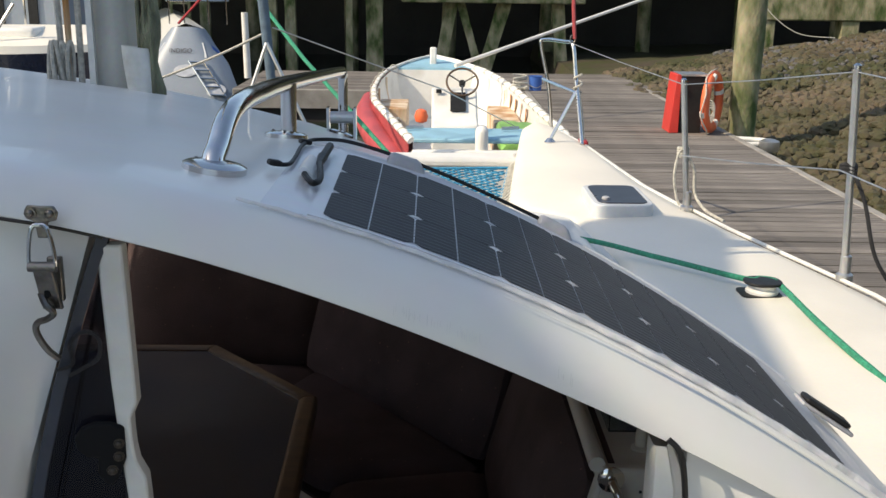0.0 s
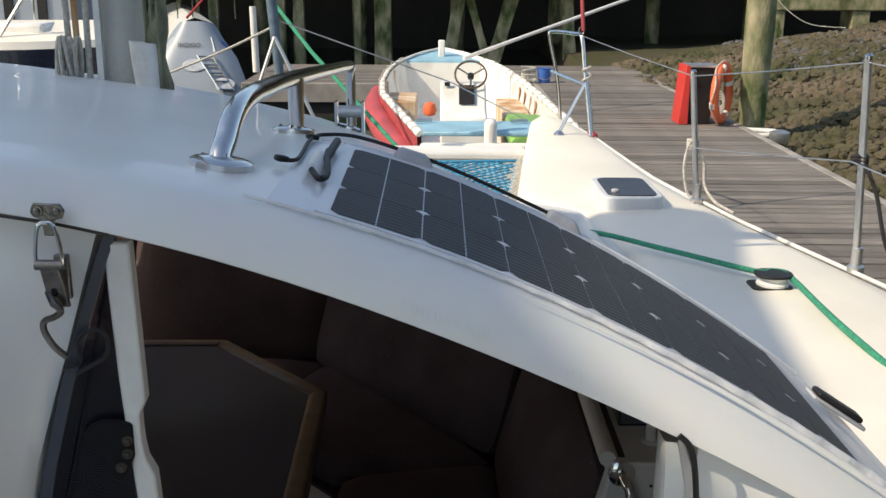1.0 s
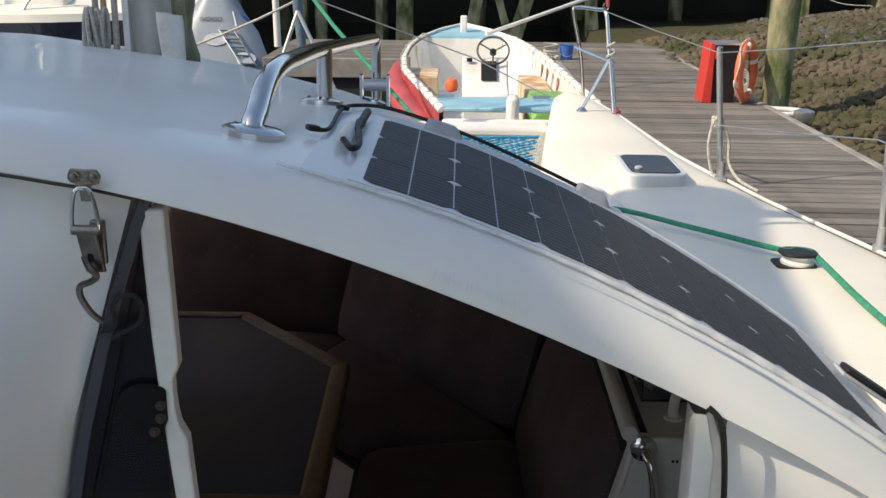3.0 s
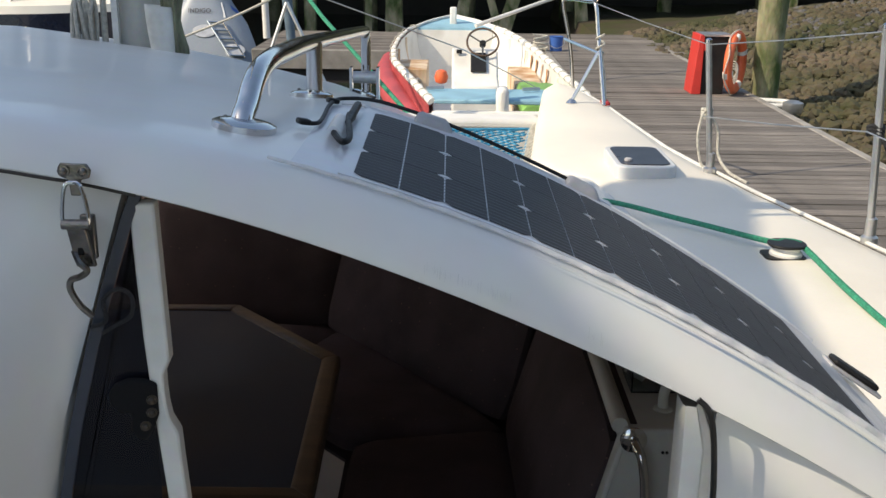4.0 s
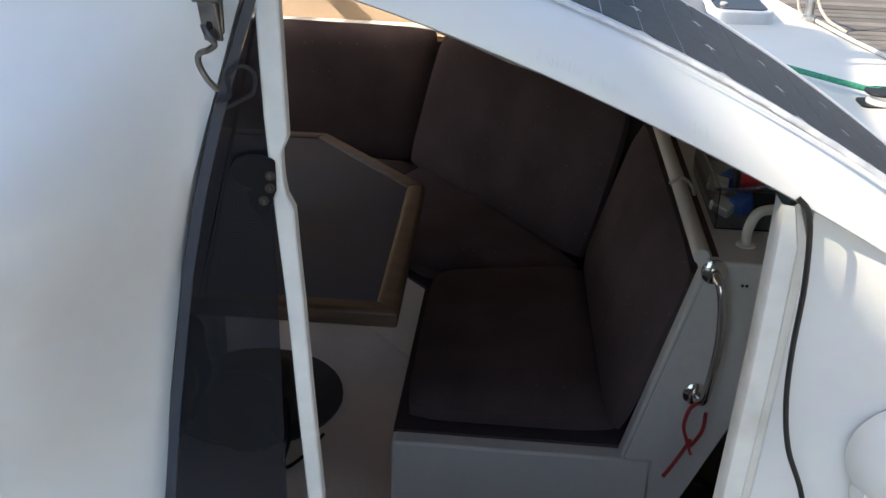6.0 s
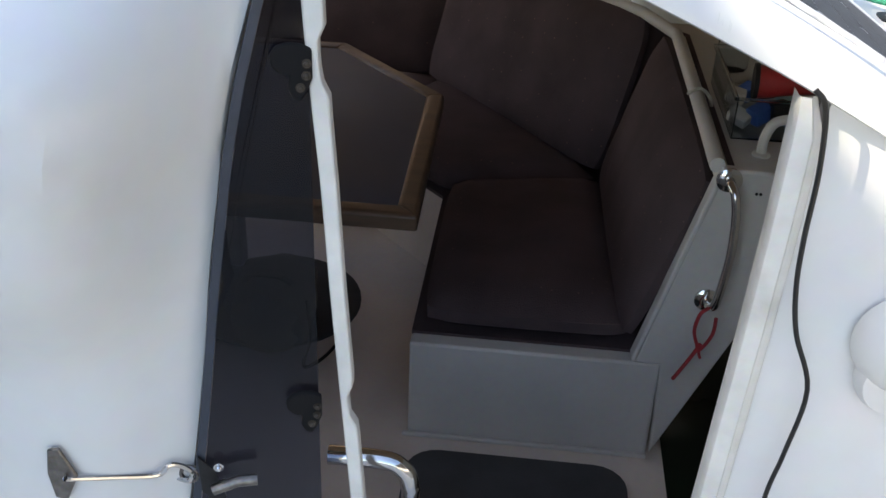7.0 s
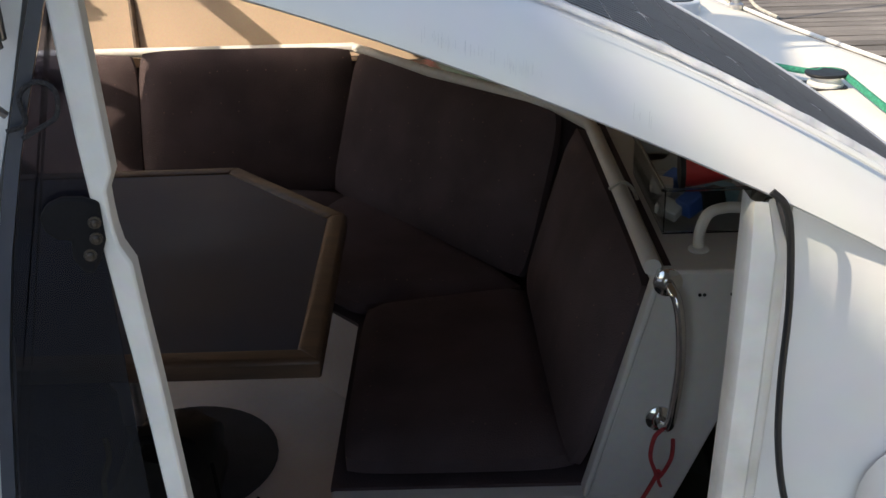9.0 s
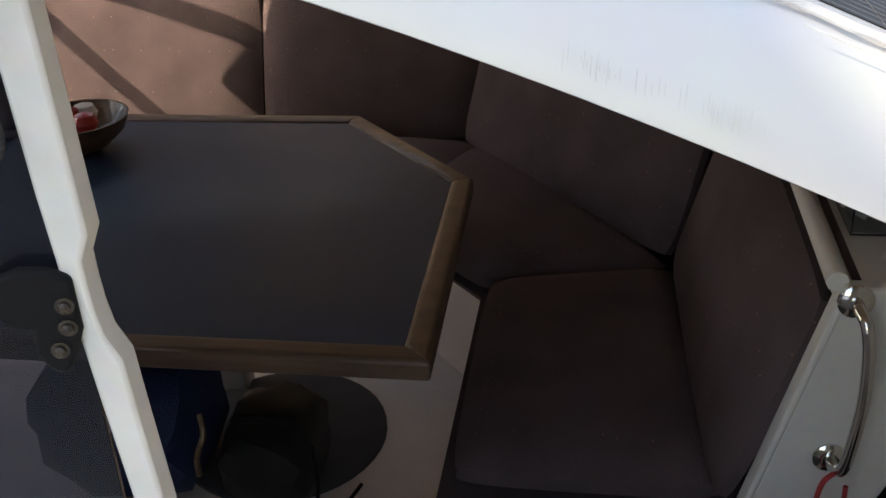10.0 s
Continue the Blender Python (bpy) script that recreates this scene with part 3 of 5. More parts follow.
for dx in (-0.034, 0.046):
    part("cheek", boxed((rx + dx - 0.004, 3.06, b3 - 0.01), (rx + dx + 0.004, 3.10, 1.262)), STEEL, rail)

# solar panel with its cells
solar = thing("solar_panel", (0.2, 1.5, 1.24), "flexible solar panel of dark cells glued along the curved roof", "solar panel")


def arc_table():
    xs = span(-0.34, 0.62, 192)
    out = [0.0]
    for a, b in zip(xs, xs[1:]):
        out.append(out[-1] + math.hypot(b - a, roof_z(b, 1.35) - roof_z(a, 1.35)))
    return xs, out


ARC_X, ARC_S = arc_table()
PY0, PW = 1.124, 0.366


def on_panel(s, w, lift=0.0):
    """s metres along the panel from its inboard end, w across from its aft edge."""
    x = float(np.interp(s, ARC_S, ARC_X))
    y = PY0 + w
    return Vector((x, y, roof_z(x, y) + 0.004 + lift))


S0 = float(np.interp(-0.0165, ARC_X, ARC_S)) - 0.1125
S1 = float(np.interp(0.56, ARC_X, ARC_S))
bm = bmesh.new()
slab(bm, lambda s, w: on_panel(s, w, 0.003), span(S0 - 0.012, S1, 40), span(-0.008, PW + 0.032, 8), (0, 0, -0.012))
part("backsheet", bm, SHEET, solar, "grey plastic backing sheet")
cw, cl = PW / 3, 0.0544
n_cells = 13
for i in range(n_cells):
    for j in range(3):
        a0, a1 = S0 + 0.004 + i * cl + 0.0009, S0 + 0.004 + (i + 1) * cl - 0.0009
        w0, w1 = j * cw + 0.0006, (j + 1) * cw - 0.0006
        c = 0.010
        odd = i % 2
        pts = [(a0, w0 + (c if odd == 0 else 0)), (a0 + (c if odd == 0 else 0), w0), (a1 - (c if odd else 0), w0), (a1, w0 + (c if odd else 0)),
               (a1, w1 - (c if odd else 0)), (a1 - (c if odd else 0), w1), (a0 + (c if odd == 0 else 0), w1), (a0, w1 - (c if odd == 0 else 0))]
        uniq = []
        for p in pts:
            if not uniq or p != uniq[-1]:
                uniq.append(p)
        if uniq[0] == uniq[-1]:
            uniq.pop()
        bm = bmesh.new()
        # cells follow the roof's curve across
        outline = [on_panel(s, w, 0.0036) for s, w in uniq]
        prism(bm, outline, (0, 0, 0.0004))
        part("cell", bm, CELL, solar, smooth=False)
bm = bmesh.new()
for j in range(3):
    for k in range(9):
        w = j * cw + cw * (k + 0.5) / 9
        tube(bm, [on_panel(s, w, 0.0042) for s in span(S0 + 0.006, S0 + 0.004 + n_cells * cl, 26)], 0.00030, 4, True, 0.5)
tagged(part("busbar", bm, mat("fine_busbar", (0.14, 0.145, 0.155), 0.5, 0.0, vary=0.1, bump=0.0), solar), kind="stuff")

# sealant bead and raised ridge along the panel's aft edge
bm = bmesh.new()
tube(bm, [on_panel(s, -0.016 - 0.004 * math.sin(i * 1.7) * 0.5, 0.001) for i, s in enumerate(span(S0 - 0.09, S1 + 0.02, 60))],
     [0.0025 + 0.0030 * ease((i - 10) / 45) + 0.0003 * math.sin(i * 2.3) for i in range(61)], 8, True, 0.5)
solo("sealant_bead", bm, BRUSH, "smeared white sealant bead along the solar panel", "sealant")
bm = bmesh.new()
tube(bm, [on_panel(s, PW + 0.040, 0.001) for s in span(S0 - 0.05, S1 + 0.02, 50)], [0.003 + 0.002 * ease((i - 20) / 20) for i in range(51)], 8, True, 0.5)
solo("sealant_edge", bm, BRUSH, "pale sealant strip along the panel's outer edge", "sealant")
bm = bmesh.new()
slab(bm, lambda s, w: on_panel(s, w, 0.0), span(S0 - 0.066, S0 - 0.010, 6), span(-0.006, PW + 0.025, 6), (0, 0, -0.006))
solo("adhesive_pad", bm, SHEET, "pale adhesive tape patch at the panel's inboard end", "tape patch")

bm = bmesh.new()
tube(bm, [on_panel(s, -0.040, -0.003) for s in span(S0 + 0.22, S1 + 0.06, 50)], [0.0006 + 0.0042 * ease(i / 40) for i in range(51)], 10, True, 0.6)
solo("roof_ridge", bm, GEL, "low moulded ridge along the roof's edge", "moulding", "structure")

# junction boxes, plugs, cable
jb = thing("cable_connector", tuple(on_panel(S0 - 0.02, 0.3)), "black solar cable connectors on the panel's end", "connector")
bm = bmesh.new()
tube(bm, [on_panel(S0 - 0.022, 0.25, 0.012), on_panel(S0 - 0.020, 0.345, 0.012)], [0.006, 0.006], 8)
tube(bm, [on_panel(S0 - 0.022, 0.21, 0.012), on_panel(S0 - 0.022, 0.26, 0.012)], [0.004, 0.0075], 8)
part("plug", bm, BLACK, jb)
part("lead", tubed(smooth_line([on_panel(S0 - 0.022, 0.22, 0.012), on_panel(S0 - 0.016, 0.17, 0.014), on_panel(S0 - 0.012, 0.125, 0.012), on_panel(S0 - 0.020, 0.110, 0.010), on_panel(S0 - 0.034, 0.15, 0.009)]), 0.0042, 8), BLACK, jb)
bm = bmesh.new()
sheet(bm, lambda u, v: on_panel(S0 - 0.044 + 0.020 * u, 0.15 + 0.085 * v, 0.010 + 0.008 * math.sin(math.pi * u)), span(0, 1, 6), span(0, 1, 3))
part("tape_label", bm, WHITEP, jb, "white tape label")
wire = smooth_line([on_panel(S0 - 0.081, 0.196, 0.005), on_panel(S0 - 0.062, 0.205, 0.006), on_panel(S0 - 0.060, 0.26, 0.006), on_panel(S0 - 0.062, 0.36, 0.006), on_panel(S0 - 0.048, 0.415, 0.006), on_panel(S0 + 0.01, 0.425, 0.010), on_panel(S0 + 0.12, 0.412, 0.010), on_panel(S0 + 0.22, 0.412, 0.008), on_panel(S0 + 0.335, 0.412, 0.008)], 8)
solo("panel_cable", tubed(wire, 0.0030, 8), BLACK, "black cable taped along the solar panel's edge", "cable")
for s, w in ((S0 - 0.078, 0.197), (S0 - 0.060, 0.385)):
    p = on_panel(s, w, 0.007)
    solo("cable_clip", boxed(p - Vector((0.010, 0.008, 0.004)), p + Vector((0.008, 0.008, 0.004)), pose(0, 0, 0, 0, 12, 30)), BLACK, "black cable clip on the roof", "cable clip", bevel=0.003, group="cable clips")
for s in (float(np.interp(-0.035, ARC_X, ARC_S)), float(np.interp(0.195, ARC_X, ARC_S))):
    bm = bmesh.new()
    sheet(bm, lambda a, b, s=s: on_panel(s - 0.03 + 0.06 * a, 0.385 + 0.040 * b, 0.002 + 0.016 * math.sqrt(max(0.0, math.sin(math.pi * b))) * ease(a * 5 + 0.2) * ease((1 - a) * 5 + 0.2)), span(0, 1, 10), span(0, 1, 8))
    solo("cable_gland", bm, GREYP, "grey rubber cable cover on the panel's edge", "cable cover", group="cable covers")
bx = on_panel(float(np.interp(0.592, ARC_X, ARC_S)), 0.285, 0.004)
gl = thing("junction_box", tuple(bx), "black junction box on a clear base at the panel's lower end", "junction box")
m = Matrix.Translation(bx) @ pose(0, 0, 0, 0, 33, 0)
bm = bmesh.new()
box(bm, (-0.042, -0.016, 0.006), (0.042, 0.016, 0.015))
bmesh.ops.transform(bm, matrix=m, verts=bm.verts)
part("lid", bm, BLACK, gl, bevel=0.006)
bm = bmesh.new()
box(bm, (-0.046, -0.020, 0.000), (0.050, 0.020, 0.006))
bmesh.ops.transform(bm, matrix=m, verts=bm.verts)
part("base", bm, GREYP, gl, bevel=0.002)

# ---- hulls, net, rigging ----
DZ = 0.62


def hull_out(y):
    return float(np.interp(y, (-2, 1, 2.4, 3.3, 4.25, 5.2, 6.4, 7.0, 7.15), (1.72, 1.72, 1.64, 1.54, 1.30, 1.13, 0.99, 0.88, 0.80)))


def hull_in(y):
    return float(np.interp(y, (-2, 3.9, 4.45, 4.6, 4.8, 6.0, 7.0, 7.15), (0.74, 0.74, 0.58, 0.42, 0.37, 0.505, 0.63, 0.70)))


def deck_z(y):
    return DZ + 0.03 * ease((y - 5) / 2) - 0.06 * ease((2.5 - y) / 2)


def hull_section(y, k):
    a, b = hull_in(y), hull_out(y)
    c, h, d = (a + b) / 2, (b - a) / 2, deck_z(y)
    low = ((-0.55, -0.55), (-0.85, -0.25), (-0.97, 0.1), (-1.0, 0.42), (-1.0, 0.54), (-0.97, 0.585), (-0.90, 0.612), (-0.75, 0.625), (-0.4, 0.638), (0, 0.643),
           (0.4, 0.640), (0.75, 0.630), (0.92, 0.618), (0.97, 0.600), (0.985, 0.56), (1.0, 0.50), (1.0, 0.35), (0.97, 0.1), (0.85, -0.25), (0.55, -0.55))
    u, z = low[k]
    return Vector((c + u * h, y, z - 0.63 + d))


hull = thing("starboard_hull", (0.9, 3, -0.4), "cream-decked white catamaran hull with a rounded deck edge", "boat hull", kind="structure")
bm = bmesh.new()
ys = span(-2.0, 6.6, 44) + [6.75, 6.9, 7.0, 7.08, 7.13, 7.15]
sheet(bm, hull_section, ys, list(range(20)))
part("hull_shell", bm, DECK, hull)
bm = bmesh.new()
tube(bm, [(hull_out(y) - 0.015, y, deck_z(y) - 0.004) for y in span(2.0, 4.6, 20)], 0.008, 8)
part("toe_rail", bm, TRIM, hull)
bm = bmesh.new()
tube(bm, [(hull_out(y) - 0.010, y, deck_z(y) - 0.02) for y in span(4.6, 7.0, 20)], 0.012, 8)
part("rubbing_strake", bm, TRIM, hull)

# deck hatch
hx, hy = 0.865, 4.60
hz = deck_z(hy) + 0.012
hatch = thing("deck_hatch", (hx, hy, hz), "small smoked deck hatch in a pale rounded frame", "deck hatch")


def rounded(cx, cy, w, l, r, z, n=5):
    out = []
    for sx, sy, a0 in ((1, 1, 0), (-1, 1, 90), (-1, -1, 180), (1, -1, 270)):
        for k in range(n + 1):
            a = radians(a0 + 90 * k / n)
            out.append((cx + sx * (w / 2 - r) + r * math.cos(a), cy + sy * (l / 2 - r) + r * math.sin(a), z))
    return out


part("hatch_frame", prismed(rounded(hx, hy, 0.268, 0.46, 0.06, hz - 0.02), (0, 0, 0.072)), GREYF, hatch, "pale grey plastic frame", bevel=0.006)
part("hatch_pane", prismed(rounded(hx, hy, 0.220, 0.395, 0.045, hz + 0.048), (0, 0, 0.009)), HATCHG, hatch, bevel=0.003)
part("hatch_knob", turned(bmesh.new(), [(0.018, 0), (0.018, 0.008), (0.012, 0.012)], pose(hx - 0.07, hy - 0.12, hz + 0.057), 14), GREYP, hatch)

# turning block and green sheet
bxp = Vector((1.122, 3.265, deck_z(3.30) + 0.01))
blk = thing("turning_block", tuple(bxp), "black and white deck turning block on a black base plate", "pulley block")
part("base_plate", prismed(rounded(bxp.x - 0.01, bxp.y, 0.135, 0.11, 0.025, bxp.z - 0.004), (0, 0, 0.010)), BLACK, blk)
part("sheave", turned(bmesh.new(), [(0.054, 0.006), (0.054, 0.014), (0.044, 0.022), (0.044, 0.030), (0.053, 0.036)], Matrix.Translation(bxp), 24), WHITEP, blk)
part("cheek", prismed(rounded(bxp.x, bxp.y, 0.125, 0.115, 0.05, bxp.z + 0.037), (0, 0, 0.010)), BLACK, blk, bevel=0.003)
rope = [(0.30, 3.95, 0.62), (0.58, 3.92, 0.648), (0.85, 3.62, 0.655), (1.07, 3.315, 0.668), (1.13, 3.315, 0.668), (1.168, 3.285, 0.668), (1.176, 3.20, 0.664), (1.176, 2.93, 0.655), (1.187, 2.70, 0.645), (1.211, 2.50, 0.63), (1.25, 2.2, 0.61)]
bm = bmesh.new()
line = smooth_line(rope, 10)
tube(bm, line, 0.0105, 8)
solo("green_sheet", bm, GREEN, "braided green sheet led round the turning block", "rope")

# trampoline net and forward beam
beam = thing("forward_beam", (-1.0, 6.65, 0.55), "white painted forward cross beam", "cross beam", kind="structure")
part("beam_tube", boxed((-2.9, 6.20, 0.495), (0.55, 6.42, 0.565)), WHITEP, beam, bevel=0.025)
net = thing("trampoline_net", (-0.9, 5.6, 0.5), "blue knotted trampoline net laced between the hulls", "net")


def net_z(x, y):
    return 0.52 - 0.05 * math.sin(math.pi * ease((x + 2.6) / 3.0))


bm = bmesh.new()
rng = random.Random(4)
for i in range(-70, 80):
    for sgn in (-1, 1):
        pts = []
        for t in span(0, 1, 24):
            y = 4.55 + 1.55 * t
            x = -1.2 + i * 0.072 + sgn * (t - 0.5) * 1.55 * 0.9
            if -2.3 < x < hull_in(y) - 0.03:
                pts.append(Vector((x + rng.uniform(-1, 1) * 0.004, y, net_z(x, y) + rng.uniform(-1, 1) * 0.004)))
        if len(pts) > 2:
            tube(bm, pts, 0.0052, 4, False)
tagged(part("mesh_cords", bm, NET, net), kind="stuff")
part("edge_cord", tubed([(hull_in(y) - 0.035, y, net_z(0.4, y) + 0.005) for y in span(4.4, 6.10, 20)], 0.009, 6), NET, net)
part("front_cord", tubed([(x, 6.09 - 0.01 * math.sin(x * 9), net_z(x, 6.4) + 0.006) for x in span(-2.2, 0.5, 30)], 0.010, 6), NET, net)
for i in range(18):
    y = 4.45 + i * 0.093
    a = hull_in(y)
    part("lacing", tubed(smooth_line([(a - 0.045, y - 0.01, 0.52), (a - 0.01, y, 0.56), (a + 0.035, y + 0.01, 0.585)], 3), 0.006, 5), WHROPE, net)


def stanchion(x, y, h, lean, label):
    t = thing("stanchion", (x, y, deck_z(y)), label, "stanchion", group="lifeline stanchions")
    z = deck_z(y)
    top = Vector((x + lean[0], y + lean[1], z + h))
    part("post", tubed([(x, y, z), top], 0.0135, 12), GALV, t)
    part("socket", turned(bmesh.new(), [(0.030, -0.01), (0.030, 0.012), (0.020, 0.02), (0.019, 0.08), (0.0135, 0.085)], Matrix.Translation((x, y, z)), 14), GALV, t)
    part("cap", turned(bmesh.new(), [(0.0145, 0), (0.0145, 0.012), (0.006, 0.02)], Matrix.Translation(top), 12), STEEL, t)
    return top


ta = stanchion(1.494, 3.50, 0.74, (-0.040, 0.0, 0), "weathered alloy lifeline stanchion with a black rope wound round it")
tb = stanchion(1.193, 4.60, 0.58, (-0.055, 0.0, 0), "weathered alloy lifeline stanchion with pale rope tied at its middle")
bm = bmesh.new()
for k in range(3):
    tube(bm, smooth_line([(1.472 + 0.024 * math.cos(a), 3.52 + 0.026 * math.sin(a), 1.00 + 0.012 * k + 0.006 * math.sin(a * 2)) for a in span(0, 6.3, 8)], 2), 0.0085, 6)
tube(bm, smooth_line([(1.48, 3.50, 1.01), (1.52, 3.46, 0.90), (1.56, 3.42, 0.72), (1.66, 3.40, 0.55), (1.70, 3.40, 0.35)]), 0.007, 6)
solo("black_line", bm, BROPE, "black mooring line wound on the stanchion and hanging outboard", "rope")
bm = bmesh.new()
for k in range(4):
    tube(bm, smooth_line([(1.168 + 0.022 * math.cos(a), 4.64 + 0.022 * math.sin(a), 0.86 + 0.012 * k) for a in span(0, 6.3, 8)], 2), 0.008, 6)
tube(bm, smooth_line([(1.17, 4.60, 0.90), (1.14, 4.6, 0.88), (1.12, 4.58, 0.78), (1.135, 4.57, 0.68), (1.15, 4.56, 0.645)]), 0.007, 6)
tube(bm, smooth_line([(1.18, 4.60, 0.87), (1.215, 4.6, 0.80), (1.22, 4.58, 0.70), (1.25, 4.50, 0.64), (1.30, 4.36, 0.62)]), 0.007, 6)
solo("tied_line", bm, WHROPE, "pale line tied round the stanchion and hanging to the deck", "rope")

# bow pulpit
pul = thing("bow_pulpit", (0.80, 6.6, DZ), "stainless tube bow pulpit with a lashed brace", "pulpit")
pz = deck_z(6.5)
part("hoop", tubed(smooth_line([(0.84, 7.0, pz), (0.80, 6.95, pz + 0.30), (0.74, 6.92, pz + 0.56), (0.76, 6.88, pz + 0.60), (0.86, 6.6, pz + 0.605), (0.895, 6.5, pz + 0.59), (0.915, 6.45, pz + 0.40), (0.95, 6.3, pz)]), 0.0125, 10), STEEL, pul)
part("cross_bar", tubed([(0.76, 6.93, pz + 0.34), (0.925, 6.42, pz + 0.30)], 0.010, 8), STEEL, pul)
part("brace", tubed([(0.92, 6.42, pz + 0.32), (0.75, 6.3, pz + 0.02)], 0.011, 8), STEEL, pul)
part("foot", turned(bmesh.new(), [(0.035, -0.005), (0.035, 0.008), (0.015, 0.03)], pose(0.75, 6.3, pz + 0.005), 12), STEEL, pul)
part("lashing", tubed(smooth_line([(0.925 + 0.024 * math.cos(a), 6.42 + 0.024 * math.sin(a), pz + 0.30 + 0.01 * a) for a in span(0, 12, 14)], 2), 0.007, 6), WHROPE, pul)
part("tail", tubed(smooth_line([(0.93, 6.42, pz + 0.33), (0.955, 6.38, pz + 0.18), (0.965, 6.33, pz + 0.02)]), 0.005, 6), WHROPE, pul)
tp = Vector((0.893, 6.5, pz + 0.60))
# lifelines sag slightly


def wire_line(name, pts, r, m, label):
    return solo(name, tubed(pts, r, 6), m, label, "wire")


wire_line("lifeline", [tp, tp.lerp(tb, 0.5) - Vector((0, 0, 0.01)), tb - Vector((0, 0, 0.01)), tb.lerp(ta, 0.5) - Vector((0, 0, 0.015)), ta - Vector((0, 0, 0.01)), ta + Vector((0.15, -2.5, -0.03))], 0.0026, GALV, "thin steel lifeline between the stanchions")
wire_line("lower_lifeline", [tb - Vector((0.0, 0, 0.33)), tb.lerp(ta, 0.5) - Vector((0.01, 0, 0.345)), ta - Vector((0.02, 0, 0.35)), ta + Vector((0.12, -2.5, -0.36))], 0.0028, GALV, "thin lower lifeline between the stanchions")
wire_line("forestay_tackle", [tp + Vector((0.01, 0, 0.03)), tp + Vector((-0.005, 0.0, 0.22)), tp + Vector((-0.02, 0.02, 0.9))], 0.012, REDHULL, "faded red rope rising from the pulpit")
solo("shackle", tubed(smooth_line([tp + Vector((0.016 * math.cos(t), 0, 0.03 + 0.024 * math.sin(t))) for t in span(0, 6.28, 8)], 2), 0.005, 6), DULL, "steel shackle at the pulpit's corner", "shackle")
bm = boxed((0.955, 6.35, DZ + 0.01), (1.0, 6.50, DZ + 0.035))
solo("red_fender_cover", bm, REDROPE, "small crumpled red cloth on the bow", "cloth", bevel=0.010)

# mast with its folded canvas and halyards
mast = thing("mast", (-1.22, 4.0, 0.9), "weathered grey alloy mast with a side groove", "mast")
bm = bmesh.new()
prof = [(-0.085, 0.0), (-0.07, 0.05), (-0.02, 0.075), (0.03, 0.07), (0.065, 0.045), (0.075, 0.0), (0.06, -0.05), (0.02, -0.072), (-0.03, -0.07), (-0.07, -0.045)]
prism(bm, [(-1.20 + a, 4.0 + b, 1.15) for a, b in prof], (0, 0, 5.0))
part("mast_tube", bm, MAST, mast)
part("luff_groove", boxed((-1.285, 3.915, 1.15), (-1.262, 3.94, 4.5)), TRIM, mast)
canvas = thing("folded_canvas", (-1.05, 3.9, 1.2), "grey-white folded canvas bundle beside the mast", "canvas")
bm = bmesh.new()
sheet(bm, lambda a, z: Vector((-1.085 + (0.052 - 0.010 * ease((1.30 - z) / 0.2)) * math.cos(a) + 0.006 * math.sin(z * 17), 3.86 + (0.022 + 0.010 * ease((1.30 - z) / 0.2)) * math.sin(a), z - 0.12 * (math.cos(a) + 1) * 0.052 * (z > 1.35))), span(0, 6.2832, 28), span(1.12, 1.385, 12))
part("fold", bm, TRIM, canvas)
bm = bmesh.new()
tube(bm, [(-1.045 + 0.006 * math.sin(z * 22), 3.90 + 0.01 * math.sin(z * 17), z) for z in span(1.12, 2.6, 30)], [0.036 + 0.008 * math.sin(i * 1.3) for i in range(31)], 12)
solo("halyard_sheath", bm, GREENROPE, "thick olive rope sheath standing by the mast", "rope")
for k in range(3):
    solo("halyard", tubed([(-1.075 + 0.022 * k, 3.865 - 0.006 * k, 1.12), (-1.08 + 0.024 * k, 3.865, 1.8), (-1.085 + 0.026 * k, 3.87, 3.0)], 0.008, 6), GREENROPE, "olive halyard beside the mast", "rope", group="halyards")
for k, (dx, m) in enumerate(((-1.405, WHROPE), (-1.375, RUST), (-1.335, WHROPE))):
    solo("shroud_line", tubed(smooth_line([(dx, 3.95, 1.15), (dx + 0.01, 3.95, 1.3), (dx + 0.012 * (k - 1), 3.95, 2.4)]), 0.012, 8), m, "pale rope running up beside the mast", "rope", group="mast ropes")
bm = bmesh.new()
for k in range(5):
    tube(bm, smooth_line([(-1.43 + 0.018 * k + 0.01 * math.sin(t), 3.93 + 0.02 * math.cos(t), 1.30 + 0.09 * math.cos(t / 1.0 + k)) for t in span(0, 6.28, 10)], 2), 0.009, 6)
solo("rope_coil", bm, WHROPE, "coil of pale rope hung by the mast", "rope")

# the whole mast group stands on the roof's crown
STEP = Matrix.Translation((0, 0, 1.65)) @ Matrix.Scale(0.76, 4) @ Matrix.Translation((0, 0, -1.65))
for ob in [o for o in scene.objects if o.parent is None and o.name.split(".")[0] in ("mast", "folded_canvas", "halyard_sheath", "halyard", "shroud_line", "rope_coil")]:
    ob.matrix_basis = STEP @ ob.matrix_basis

# tall unseen caster added to port, whose edge throws the shade across the cabin
shed = thing("shade_caster", (-7.5, -5, -0.5), "tall unseen shade caster to port, a dark wall with a shaped top edge", "shed", kind="structure")
part("shed_wall", prismed([(-7.5, -12.8, -0.5), (-5.48, -1.13, -0.5), (-5.55, 1.37, -0.5), (-6.10, 1.37, -0.5), (-8.10, -12.7, -0.5)], (0, 0, 6.9)), WHARF, shed)
shade_outline = ((0.30, 4.20), (0.50, 4.27), (0.75, 4.37), (1.0, 4.40), (1.12, 4.36), (1.19, 4.22), (1.18, 4.0), (1.10, 3.70), (1.03, 3.40), (0.96, 2.83), (0.765, 1.40), (-1.28, -10.2), (-1.80, -10.1))
